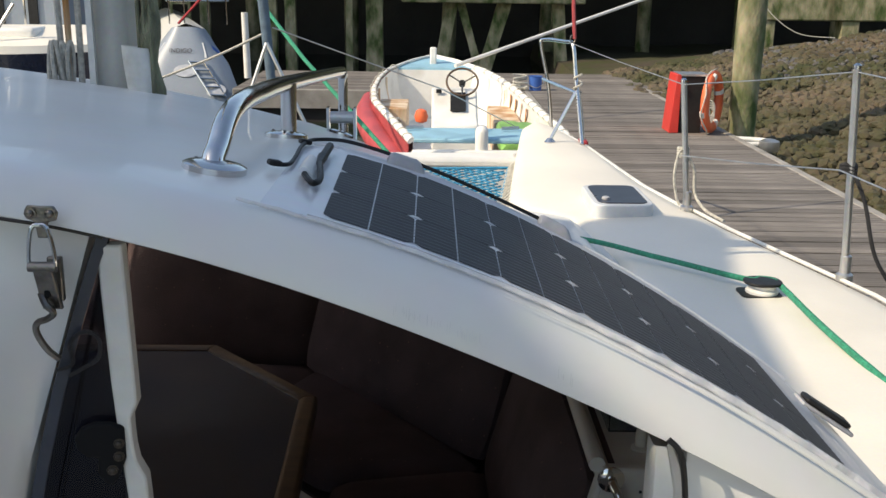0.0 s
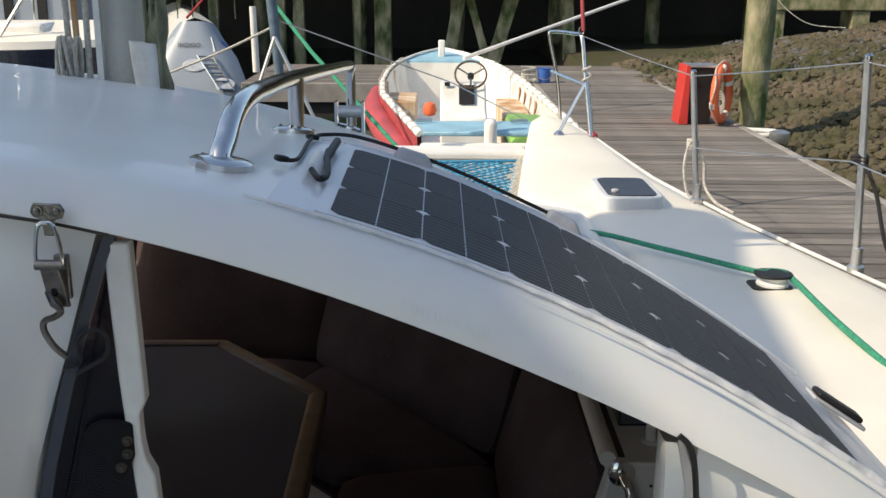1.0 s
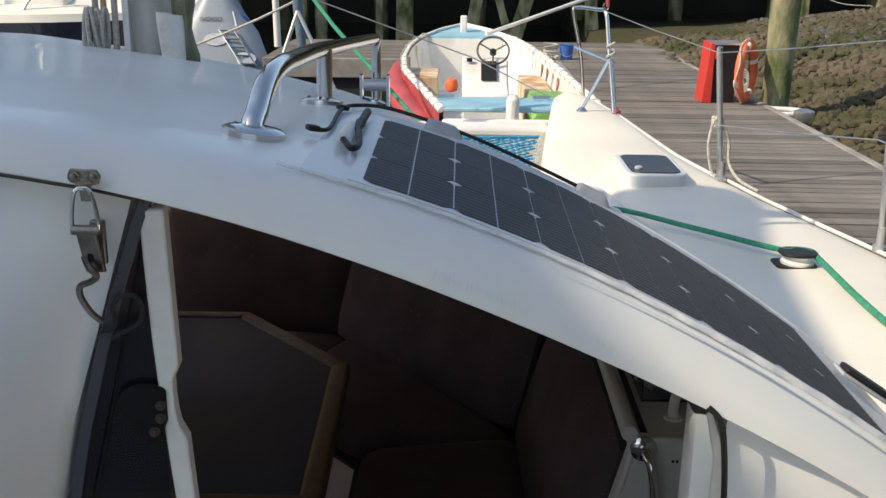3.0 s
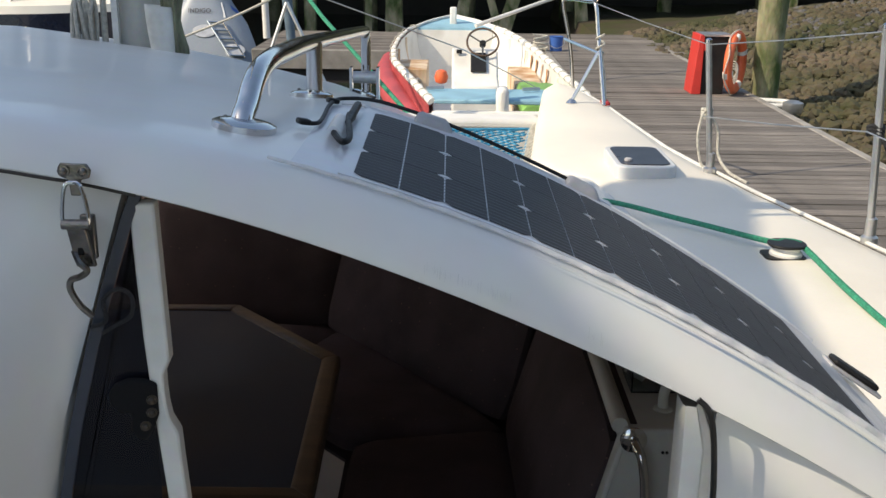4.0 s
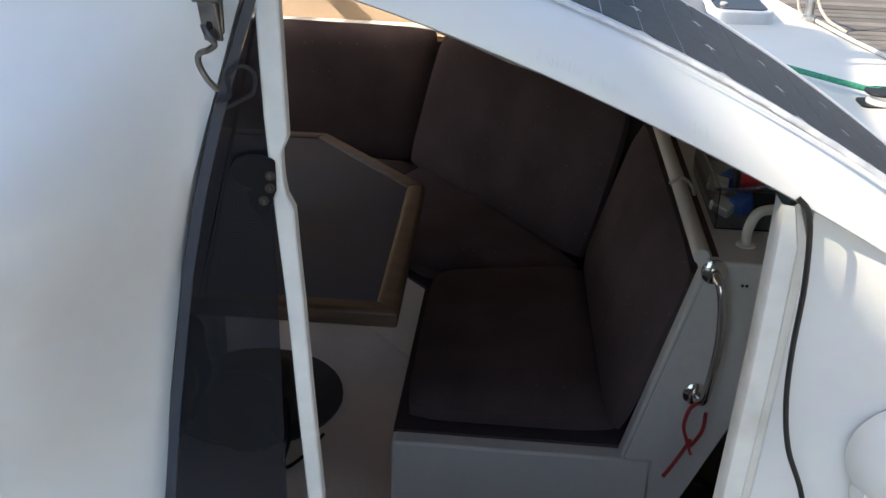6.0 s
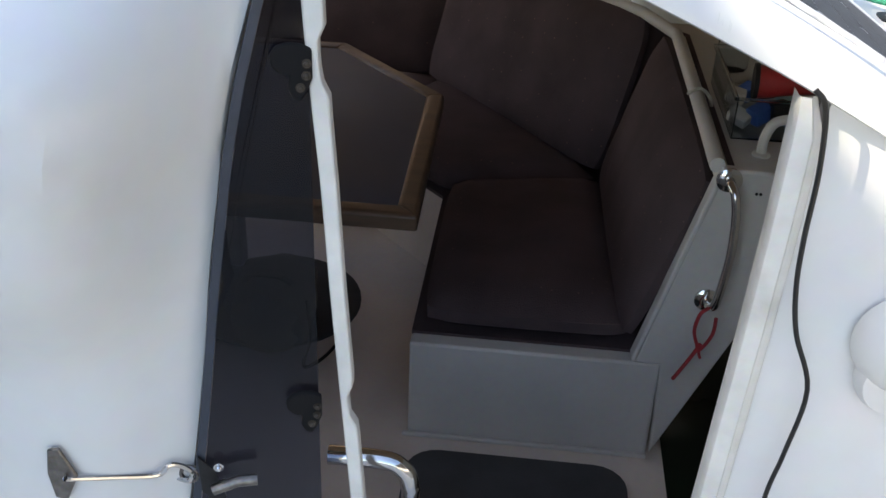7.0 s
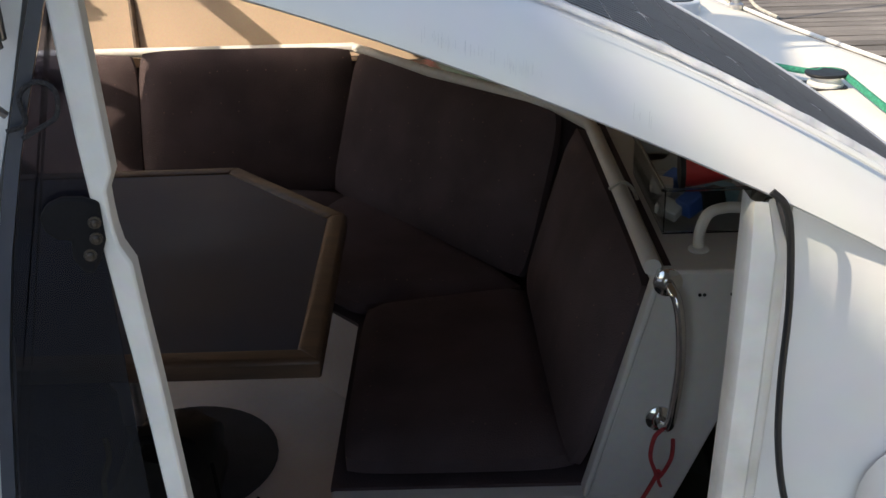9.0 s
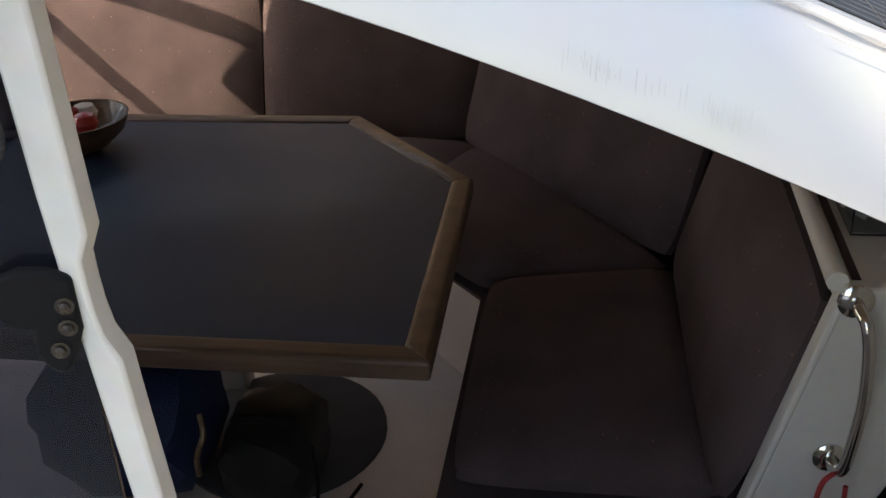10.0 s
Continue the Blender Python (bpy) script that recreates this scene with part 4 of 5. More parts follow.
part("shed_roof", prismed([(x - 6.195, y - 2.628, 6.45) for x, y in shade_outline], (0, 0, 0.058)), SLATE, shed, "unseen slab whose rounded outline shapes the shadow")

# high unseen block added to starboard, abreast of the cockpit, to dim sky light
quay = thing("sky_blocker", (5.3, -6, -0.5), "high unseen dark block to starboard that dims sky light on the bulkhead", "quay", kind="structure")
part("wall_face", boxed((5.0, -14.0, -1.2), (5.6, 2.6, 4.6)), WHARF, quay)
part("coping", boxed((4.9, -14.0, 4.602), (5.7, 2.7, 4.75)), SLATE, quay)

# scuffs on the lip
rng = random.Random(21)
bm = bmesh.new()
for c, n in ((-0.02, 16), (0.045, 22), (0.0, 8), (0.155, 5)):
    for _ in range(n):
        x = c + rng.gauss(0, 0.015)
        b0, h0 = lip_z(x), edge_z(x) - lip_z(x)
        f0, f1 = rng.uniform(0.20, 0.30), rng.uniform(0.30, 0.42)
        tube(bm, [(x + 0.004 * (f - f0), 1.0488 + 0.012 * max(0.0, f - 0.15), b0 + f * h0) for f in (f0, f1)], 0.00016, 4)
tagged(solo("scuff_marks", bm, mat("scuff", (0.64, 0.645, 0.635), 0.8, vary=0.2, bump=0.0), "fine grey scuffs on the roof's lip", "scuffs"), kind="stuff")

# ---- saloon ----
FZ = -0.395
solo("floor", boxed((-2.9, 1.1, FZ - 0.05), (0.40, 4.7, FZ)), FLOORM, "beige moulded cabin sole", "floor", "structure")
solo("cabin_side_port", boxed((-2.95, 1.0, -0.5), (-2.85, 4.7, 0.52)), INNER, "pale inner side of the cabin below its windows", "cabin wall", "structure")
for y in (1.05, 2.2, 3.35, 4.5):
    solo("window_post", boxed((-2.92, y, 0.52), (-2.86, y + 0.09, roof_z(-2.85, y) - 0.01)), INNER, "pale post between the cabin side windows", "window post", "structure")
w = solo("window_2", boxed((-2.905, 1.0, 0.52), (-2.90, 4.6, 0.9)), CLEAR, "clear cabin side windows", "window", "structure")
w.visible_shadow = False
bm = bmesh.new()
sheet(bm, lambda x, v: Vector((x, 4.34 + 0.12 * v, 0.50 + (max(0.53, roof_z(x, 4.46) - 0.03) - 0.50) * v)), span(-2.85, 0.80, 20), span(0, 1, 5))
solo("cabin_wall_forward", bm, LINING, "cream lined wall above the seat backs", "cabin wall", "structure")
bm = bmesh.new()
for dy, dz in ((-0.10, -0.052), (-0.20, -0.048)):
    tube(bm, [(x, 4.46 + dy, roof_z(x, 4.46 + dy) + dz) for x in span(-2.8, 0.55, 30)], 0.007, 6)
solo("lining_seam", bm, BRASS, "dark trim seam along the lining", "trim", "structure")
solo("mullion", tubed([(-1.33, 4.43, 0.90), (-1.31, 4.34, 0.56)], 0.014, 8), WOOD, "brown wooden batten on the lined wall", "trim", "structure")
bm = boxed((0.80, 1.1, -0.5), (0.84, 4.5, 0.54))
solo("hull_lining", bm, DARK, "inner side of the hull, coloured dark for the shade inside it", "cabin wall", "structure")

solo("locker_floor", boxed((0.402, 1.1, -0.50), (0.80, 2.24, -0.47)), DARK, "sunken locker floor beside the cabin sole, coloured dark for its shade", "floor", "structure")

# seat base with its aft face, left face and the panel with the handle
base = thing("settee_base", (0.0, 2.8, FZ), "pale moulded seat base under the brown cushions", "seat base")
part("aft_face", prismed([(-0.345, 2.196, FZ), (0.352, 2.196, FZ), (0.352, 2.196, -0.072), (-0.345, 2.196, -0.072)], (0, 0.058, 0)), INNER, base, bevel=0.008)
part("inner_face", prismed([(-0.345, 2.255, FZ), (-0.345, 3.10, FZ), (-0.345, 3.10, -0.065), (-0.345, 2.255, -0.065)], (0.03, 0, 0)), FLOORM, base, bevel=0.006)
part("seat_top", prismed([(-0.345, 2.245, -0.075), (0.40, 2.245, -0.075), (0.40, 4.355, -0.075), (-2.6, 4.355, -0.075), (-2.6, 3.52, -0.075), (-0.72, 3.52, -0.075), (-0.345, 3.10, -0.075)], (0, 0, 0.012)), CUSH, base)
part("forward_face", prismed([(-0.345, 3.10, FZ), (-0.72, 3.52, FZ), (-0.72, 3.52, -0.075), (-0.345, 3.10, -0.075)], (0.02, 0.02, 0)), FLOORM, base)
part("long_face", boxed((-2.6, 3.52, FZ), (-0.72, 3.55, -0.075)), FLOORM, base)
part("skirting", boxed((-0.36, 2.180, FZ), (0.352, 2.195, FZ + 0.012)), INNER, base, bevel=0.004)

panel = thing("side_panel", (0.5, 2.2, 0.2), "pale grey moulded side panel carrying a grab handle", "side panel", kind="structure")
bm = prismed([(0.274, 2.19, -0.07), (0.424, 2.19, 0.530), (0.80, 2.19, 0.522), (0.80, 2.19, 0.47), (0.605, 2.19, 0.215), (0.36, 2.19, FZ + 0.01), (0.35, 2.19, -0.07)], (0, 0.035, 0))
part("panel_face", bm, INNER, panel, bevel=0.008)
part("shelf", boxed((0.405, 2.22, 0.49), (0.80, 3.45, 0.515)), INNER, panel, bevel=0.006)
part("rim", tubed([(0.405, 2.20, 0.535), (0.402, 2.6, 0.545), (0.398, 3.2, 0.550), (0.30, 3.42, 0.555), (-0.10, 3.87, 0.56), (-0.42, 4.30, 0.565), (-2.6, 4.33, 0.57)], 0.020, 10), INNER, panel)
part("rim_edge", prismed([(0.266, 2.186, -0.06), (0.280, 2.186, -0.065), (0.432, 2.186, 0.53), (0.417, 2.186, 0.535)], (0, 0.05, 0)), INNER, panel, bevel=0.006)

# cushions


def seat_pad(corners, name, label, thick=0.10, z=0.0):
    a, b, c, d = [Vector((x, y, z)) for x, y in corners]

    def f(u, v):
        return (a.lerp(b, u)).lerp(d.lerp(c, u), v), (0, 0, 1)
    bm = pillow(bmesh.new(), f, 24, 24, thick, 0.012)
    return solo(name, bm, CUSH, label, "cushion", bevel=0.0, group="saloon cushions")


seat_pad(((-0.318, 2.255), (0.268, 2.255), (0.205, 3.20), (-0.318, 3.085)), "seat_cushion", "dark brown dotted fabric seat cushion", 0.12, -0.014)
seat_pad(((-0.335, 3.09), (0.21, 3.19), (-0.46, 4.14), (-0.735, 3.515)), "corner_cushion", "dark brown corner seat cushion", 0.11, -0.010)
seat_pad(((-2.5, 3.525), (-0.725, 3.525), (-0.44, 4.14), (-2.5, 4.14)), "long_seat_cushion", "dark brown long seat cushion", 0.11, -0.010)


def back_pad(p0, p1, t0, t1, name, label, thick=0.09):
    p0, p1, t0, t1 = map(Vector, (p0, p1, t0, t1))
    nrm = (p1 - p0).cross(t0 - p0).normalized()

    def f(u, v):
        return p0.lerp(p1, u).lerp(t0.lerp(t1, u), v), nrm
    return solo(name, pillow(bmesh.new(), f, 24, 22, thick, 0.014), CUSH, label, "cushion", group="saloon cushions")


back_pad((0.250, 2.225, -0.02), (0.215, 3.20, 0.02), (0.412, 2.235, 0.470), (0.372, 3.24, 0.545), "back_cushion", "brown dotted back cushion leaning on the side rim")
back_pad((0.20, 3.20, 0.02), (-0.52, 4.10, 0.02), (0.335, 3.36, 0.545), (-0.395, 4.27, 0.56), "back_cushion", "brown back cushion across the corner")
back_pad((-0.475, 4.13, 0.02), (-1.30, 4.13, 0.02), (-0.415, 4.27, 0.575), (-1.285, 4.27, 0.585), "back_cushion", "brown back cushion along the forward wall")
back_pad((-1.30, 4.13, 0.02), (-2.35, 4.13, 0.02), (-1.295, 4.27, 0.575), (-2.35, 4.28, 0.57), "back_cushion", "sunlit brown dotted back cushion on the forward wall")

solo("seat_backing", prismed([(0.44, 2.24, -0.10), (0.44, 3.30, -0.10), (-0.40, 4.345, -0.10), (-2.6, 4.345, -0.10), (-2.6, 4.36, -0.10), (-0.39, 4.36, -0.10), (0.455, 3.305, -0.10), (0.455, 2.24, -0.10)], (0, 0, 0.62)), CUSH, "dark board behind the seat backs", "seat backing", "structure")

# table
tab = thing("saloon_table", (-1.0, 2.8, FZ), "slate-blue laminate saloon table with a teak fiddle edge and cut corners", "table")
out = [Vector((x, y, 0)) for x, y in ((-0.330, 2.172), (-0.350, 3.048), (-0.762, 3.510), (-1.72, 3.500), (-2.05, 3.05), (-2.05, 2.165))]
inn = []
for i, p in enumerate(out):
    a, b = out[i - 1], out[(i + 1) % len(out)]
    e1, e2 = (p - a).normalized(), (b - p).normalized()
    n1, n2 = Vector((-e1.y, e1.x, 0)), Vector((-e2.y, e2.x, 0))
    m = (n1 + n2).normalized()
    inn.append(p + m * 0.058 / max(0.3, m.dot(n1)))
part("tabletop", prismed([(p.x, p.y, 0.300) for p in inn], (0, 0, 0.036)), TABLE, tab)
for i in range(len(out)):
    j = (i + 1) % len(out)
    if (out[i] - out[j]).length < 0.06:
        continue
    bm = bmesh.new()
    prof = lambda p, q: [Vector((p.x, p.y, 0.295)), Vector((p.x, p.y, 0.335)), Vector((p.x, p.y, 0.343)).lerp(Vector((q.x, q.y, 0.343)), 0.15), Vector((p.x, p.y, 0.345)).lerp(Vector((q.x, q.y, 0.345)), 0.75), Vector((q.x, q.y, 0.338)), Vector((q.x, q.y, 0.295))]
    A1, B1 = prof(out[i], inn[i]), prof(out[j], inn[j])
    va, vb = [bm.verts.new(p) for p in A1], [bm.verts.new(p) for p in B1]
    for k in range(6):
        bm.faces.new((va[k], va[(k + 1) % 6], vb[(k + 1) % 6], vb[k]))
    bm.faces.new(va)
    bm.faces.new(vb)
    part("fiddle", bm, WOOD, tab, bevel=0.004)
part("leg", boxed((-1.16, 3.02, FZ), (-1.07, 3.10, 0.30)), INNER, tab, "pale table leg", bevel=0.008)

bowl = thing("wooden_bowl", (-1.52, 3.2, 0.345), "turned wooden bowl on the table", "bowl")
part("bowl_body", turned(bmesh.new(), [(0.05, 0.0), (0.09, 0.02), (0.135, 0.06), (0.155, 0.105), (0.148, 0.105), (0.125, 0.062), (0.08, 0.03), (0.02, 0.025)], pose(-1.545, 3.20, 0.338), 28), WOOD, bowl)
for k, (dx, dy, m) in enumerate(((-0.03, 0.02, REDROPE), (0.04, -0.02, HORNRED), (0.0, 0.06, WHITEP))):
    bm = bmesh.new()
    turned(bm, [(0.004, -0.036), (0.028, -0.024), (0.038, 0.0), (0.028, 0.024), (0.006, 0.032)], pose(-1.545 + dx, 3.2 + dy, 0.432), 14)
    solo("fruit", bm, m, "round fruit in the wooden bowl", "fruit", group="fruit in the bowl")

bm = bmesh.new()
turned(bm, [(0.30, 0.0), (0.30, 0.012), (0.285, 0.018)], pose(-0.90, 2.84, FZ + 0.0), 40)
solo("round_mat", bm, MATT, "round charcoal mat on the cabin sole", "mat")
solo("companionway_mat", prismed(rounded(-0.02, 1.70, 0.62, 0.84, 0.09, FZ), (0, 0, 0.012)), MATT, "charcoal rubber mat inside the doorway", "mat")


def bag(name, c, s, m, label, seed):
    rng = random.Random(seed)
    bm = bmesh.new()
    bmesh.ops.create_icosphere(bm, subdivisions=3, radius=1)
    for v in bm.verts:
        k = max(abs(v.co.x), abs(v.co.y), abs(v.co.z))
        p = v.co.lerp(v.co / k, 0.6)
        p *= 1 + 0.10 * noise.noise(v.co * 2.3 + Vector((seed, 0, 0)))
        v.co = Vector((c[0] + p.x * s[0], c[1] + p.y * s[1], c[2] + p.z * s[2]))
    return solo(name, bm, m, label, "bag")


bk = bag("black_bag", (-0.84, 2.62, FZ + 0.135), (0.125, 0.16, 0.125), BLACK, "soft black bag on the cabin sole under the table", 3)
bb = bag("blue_bag", (-1.25, 2.66, FZ + 0.20), (0.23, 0.20, 0.20), BLUEBAG, "dark blue fabric bag under the table", 8)
part("strap", tubed(smooth_line([(-0.985, 2.50, FZ + 0.32), (-0.97, 2.47, FZ + 0.28), (-0.99, 2.455, FZ + 0.22), (-1.00, 2.47, FZ + 0.15)]), 0.008, 8), BRASS, bb, "brass-coloured strap")
part("handle", tubed(smooth_line([(-0.92, 2.55, FZ + 0.255), (-0.89, 2.52, FZ + 0.30), (-0.80, 2.52, FZ + 0.30), (-0.77, 2.56, FZ + 0.255)]), 0.012, 8), HINGE, bk, "black webbing handle")
part("cord", tubed(smooth_line([(-0.72, 2.55, FZ + 0.20), (-0.70, 2.50, FZ + 0.10), (-0.71, 2.44, FZ + 0.02), (-0.66, 2.50, FZ + 0.02), (-0.62, 2.62, FZ + 0.022)]), 0.006, 6), HINGE, bk, "thin black cord")

# grab handle and its red cord
gh = thing("chrome_grab_rail", (0.44, 2.16, 0.33), "curved chrome grab handle on the side panel", "grab handle")
part("bar", tubed(smooth_line([(0.439, 2.19, 0.503), (0.439, 2.155, 0.503), (0.448, 2.130, 0.485), (0.458, 2.125, 0.42), (0.462, 2.125, 0.33), (0.456, 2.125, 0.24), (0.448, 2.130, 0.175), (0.440, 2.155, 0.157), (0.437, 2.19, 0.155)], 6), 0.0115, 14), STEEL, gh)
for z in (0.503, 0.155):
    part("flange", turned(bmesh.new(), [(0.032, 0), (0.032, 0.005), (0.024, 0.010), (0.012, 0.012)], pose(0.438, 2.19, z, 90, 0, 0), 22), STEEL, gh)
bm = bmesh.new()
tube(bm, smooth_line([(0.435, 2.13, 0.165), (0.415, 2.12, 0.15), (0.408, 2.12, 0.10), (0.420, 2.12, 0.06), (0.430, 2.12, 0.04), (0.455, 2.12, 0.09), (0.458, 2.125, 0.14)]), 0.005, 6)
tube(bm, smooth_line([(0.430, 2.12, 0.06), (0.418, 2.12, 0.03), (0.395, 2.12, -0.02), (0.375, 2.12, -0.06)]), 0.005, 6)
tube(bm, smooth_line([(0.426, 2.12, 0.06), (0.430, 2.12, 0.03), (0.436, 2.12, 0.015)]), 0.004, 6)
solo("safety_cord", bm, REDROPE, "red cord looped on the grab handle", "cord")

# things on the shelf
tub = thing("clear_box", (0.60, 2.6, 0.515), "clear plastic box of oddments on the shelf", "box")
for lo, hi in (((0.47, 2.42, 0.517), (0.74, 2.85, 0.521)), ((0.47, 2.424, 0.522), (0.474, 2.846, 0.63)), ((0.736, 2.424, 0.522), (0.74, 2.846, 0.63)), ((0.47, 2.42, 0.522), (0.74, 2.424, 0.63)), ((0.47, 2.846, 0.522), (0.74, 2.85, 0.63))):
    part("box_wall", boxed(lo, hi), CLEAR, tub)
part("box_rim", tubed([(0.465, 2.415, 0.63), (0.745, 2.415, 0.63), (0.745, 2.855, 0.63), (0.465, 2.855, 0.63), (0.465, 2.415, 0.63)], 0.005, 6), CLEAR, tub)
rng = random.Random(9)
for k in range(9):
    c = Vector((0.50 + 0.05 * (k % 5), 2.50 + 0.10 * (k // 3), 0.55 + 0.012 * (k % 3)))
    s = Vector((rng.uniform(0.015, 0.03), rng.uniform(0.02, 0.045), rng.uniform(0.012, 0.03)))
    solo("packet", boxed(c - s, c + s, pose(0, 0, 0, rng.uniform(-20, 20), rng.uniform(-20, 20), rng.uniform(0, 90))), (WHITEP, BLUEB, BLACK, BLUEP, INNER)[k % 5], "small packet lying in the clear box", "packet", bevel=0.004, group="packets")
horn = thing("fog_horn", (0.62, 2.55, 0.62), "red plastic fog horn lying on the box", "horn")
part("horn_bell", turned(bmesh.new(), [(0.045, 0.0), (0.043, 0.03), (0.030, 0.10), (0.022, 0.18), (0.018, 0.20)], Matrix.Translation((0.53, 2.52, 0.645)) @ pose(0, 0, 0, 0, 88, -6), 18), HORNRED, horn)
part("horn_mouth", turned(bmesh.new(), [(0.048, 0.0), (0.048, 0.012), (0.036, 0.014)], Matrix.Translation((0.522, 2.52, 0.645)) @ pose(0, 0, 0, 0, 88, -6), 18), BLACK, horn)
bm = bmesh.new()
turned(bm, [(0.045, 0), (0.05, 0.01), (0.05, 0.10), (0.03, 0.13), (0.015, 0.15)], pose(0.55, 3.0, 0.515, 0, 0, 0), 18)
solo("clear_bottle", bm, CLEAR, "clear plastic bottle on the shelf", "bottle")
solo("white_hose", tubed(smooth_line([(0.535, 2.33, 0.512), (0.535, 2.33, 0.56), (0.555, 2.34, 0.60), (0.60, 2.36, 0.605), (0.66, 2.40, 0.59), (0.72, 2.5, 0.58)]), 0.013, 10), WHITEP, "white plastic hose rising from the shelf", "hose")
solo("hose_collar", turned(bmesh.new(), [(0.024, 0), (0.024, 0.006), (0.016, 0.010)], pose(0.535, 2.33, 0.513), 14), WHITEP, "white collar where the hose enters the shelf", "collar")
solo("cord_tie", tubed(smooth_line([(0.372, 2.62, 0.56), (0.40, 2.60, 0.585), (0.43, 2.61, 0.56), (0.455, 2.66, 0.50)]), 0.005, 6), WHROPE, "pale tie round the rim", "cord")
for x in (0.51, 0.52, 0.58):
    solo("panel_screw", turned(bmesh.new(), [(0.004, 0), (0.004, 0.002), (0.001, 0.003)], pose(x, 2.19, 0.47, 90, 0, 0), 8), BLACK, "small dark screw in the side panel", "screw", group="panel screws")

# stainless hoop inside the doorway
solo("entry_rail", tubed(smooth_line([(-0.36, 1.19, 0.385), (-0.27, 1.19, 0.385), (-0.235, 1.19, 0.372), (-0.218, 1.19, 0.335), (-0.216, 1.19, 0.24), (-0.216, 1.19, -0.39)]), 0.017, 14), STEEL, "stainless tube rail inside the doorway", "rail")

# cockpit round the camera
solo("cockpit_floor", boxed((-3.0, -3.0, 0.02), (1.7, 1.08, 0.06)), DECK, "cream cockpit sole", "floor", "structure")
solo("cockpit_coaming", boxed((0.95, -3.0, 0.06), (1.1, 1.05, 0.75)), GELB, "white cockpit coaming", "coaming", "structure", bevel=0.03)
solo("cockpit_coaming_port", boxed((-3.1, -3.0, 0.06), (-2.95, 1.05, 0.75)), GELB, "white cockpit coaming", "coaming", "structure", bevel=0.03)
solo("cockpit_aft_seat", boxed((-2.95, -3.0, 0.06), (0.95, -2.5, 0.5)), GELB, "white aft cockpit seat", "seat", "structure", bevel=0.03)

# ---- harbour ----
bm = bmesh.new()
sheet(bm, lambda x, y: Vector((x, y, -0.42)), (-600, -60, -20, -8, 0, 8, 20, 60, 600), (-600, -60, -10, 0, 10, 20, 40, 80, 600))
solo("water", bm, WATER, "dark green still harbour water", "water", "structure")

# green mooring line, boats' lines
solo("green_mooring_line", tubed([(-0.22, 7.2, 0.34), (-1.0, 8.2, 1.0), (-1.75, 9.2, 1.75)], 0.016, 8), GREEN, "bright green mooring line rising past the bow", "rope")
solo("furled_headsail", tubed([(-1.12, 7.3, 0.9), (-1.15, 7.3, 1.3), (-1.22, 7.3, 2.2)], [0.032, 0.036, 0.04], 10), COVER, "blue-grey furled headsail on its stay", "furled sail")
for dx, a in ((0, -0.10), (0, 0.14)):
    solo("bipod_leg", tubed([(-1.13, 7.2, 1.18), (-1.13 + a * 2.2, 7.1, 0.55)], 0.013, 8), GALV, "alloy striker strut below the furled sail", "strut", group="striker struts")
solo("slack_line", tubed(smooth_line([(-1.95, 7.3, 0.90), (-1.5, 7.3, 1.08), (-1.12, 7.3, 1.26)]), 0.009, 6), WHROPE, "pale line leading down to the roof", "rope")
solo("stay_wire", tubed([(-1.10, 7.3, 1.28), (0.1, 8.1, 0.78), (0.95, 9.2, 0.25)], 0.005, 6), GALV, "thin wire crossing to the pontoon", "wire")
# work boat
wb = thing("work_boat", (0.18, 9.6, -0.42), "open white work boat with red side and pale blue trim", "boat")


def wb_half(t):
    return float(np.interp(t, (0, 0.125, 0.30, 0.43, 0.59, 0.72, 0.82, 0.92, 0.97, 1.0), (0.66, 0.71, 0.76, 0.80, 0.78, 0.71, 0.60, 0.36, 0.18, 0.02)))


def wb_cx(t):
    return float(np.interp(t, (0, 0.125, 0.30, 0.43, 0.59, 0.82, 1.0), (0.50, 0.43, 0.31, 0.22, 0.15, 0.07, 0.03)))


def wb_top(t):
    return 0.38 + 0.10 * t + 0.17 * t ** 3


def wb_y(t):
    return 7.85 + 5.2 * t


def wb_shell(t, k, inset):
    h, zt = wb_half(t) - inset, wb_top(t)
    row = ((-1.0, 0), (-1.0, -0.12), (-0.94, -0.35), (-0.75, -0.62), (-0.35, -0.80), (0, -0.86), (0.35, -0.80), (0.75, -0.62), (0.94, -0.35), (1.0, -0.12), (1.0, 0))
    u, z = row[k]
    return Vector((wb_cx(t) + u * max(h, 0.01), wb_y(t), zt + z * (1 - inset * 3.0)))


ts = span(0, 1, 24)
outer = bmesh.new()
sheet(outer, lambda t, k: wb_shell(t, k, 0.0), ts, list(range(3, 11)))
part("hull_side", outer, WHITEP, wb)
outer = bmesh.new()
sheet(outer, lambda t, k: wb_shell(t, k, 0.0), ts, list(range(0, 4)))
part("red_side", outer, REDHULL, wb, "faded red painted hull side")
inner = bmesh.new()
sheet(inner, lambda t, k: wb_shell(t, k, 0.07), ts[1:-1], list(range(11)))
part("inner_lining", inner, WHITEP, wb)
for s, m in ((-1, WHITEP), (1, WHITEP)):
    bm = bmesh.new()
    tube(bm, [(wb_cx(t) + s * max(wb_half(t) - 0.035, 0), wb_y(t), wb_top(t) + 0.012) for t in span(0.02, 0.99, 40)], [0.034 + 0.003 * math.sin(i * 2.7) for i in range(41)], 8, True, 0.55)
    gun = part("gunwale", bm, m, wb)
    bm = bmesh.new()
    for t in span(0.05, 0.85, 16):
        p = Vector((wb_cx(t) + s * (wb_half(t) - 0.035), wb_y(t), wb_top(t) + 0.02))
        tube(bm, [p + Vector((0.040 * math.cos(a), 0, 0.026 * math.sin(a))) for a in span(0, 6.28, 8)], 0.005, 5, False)
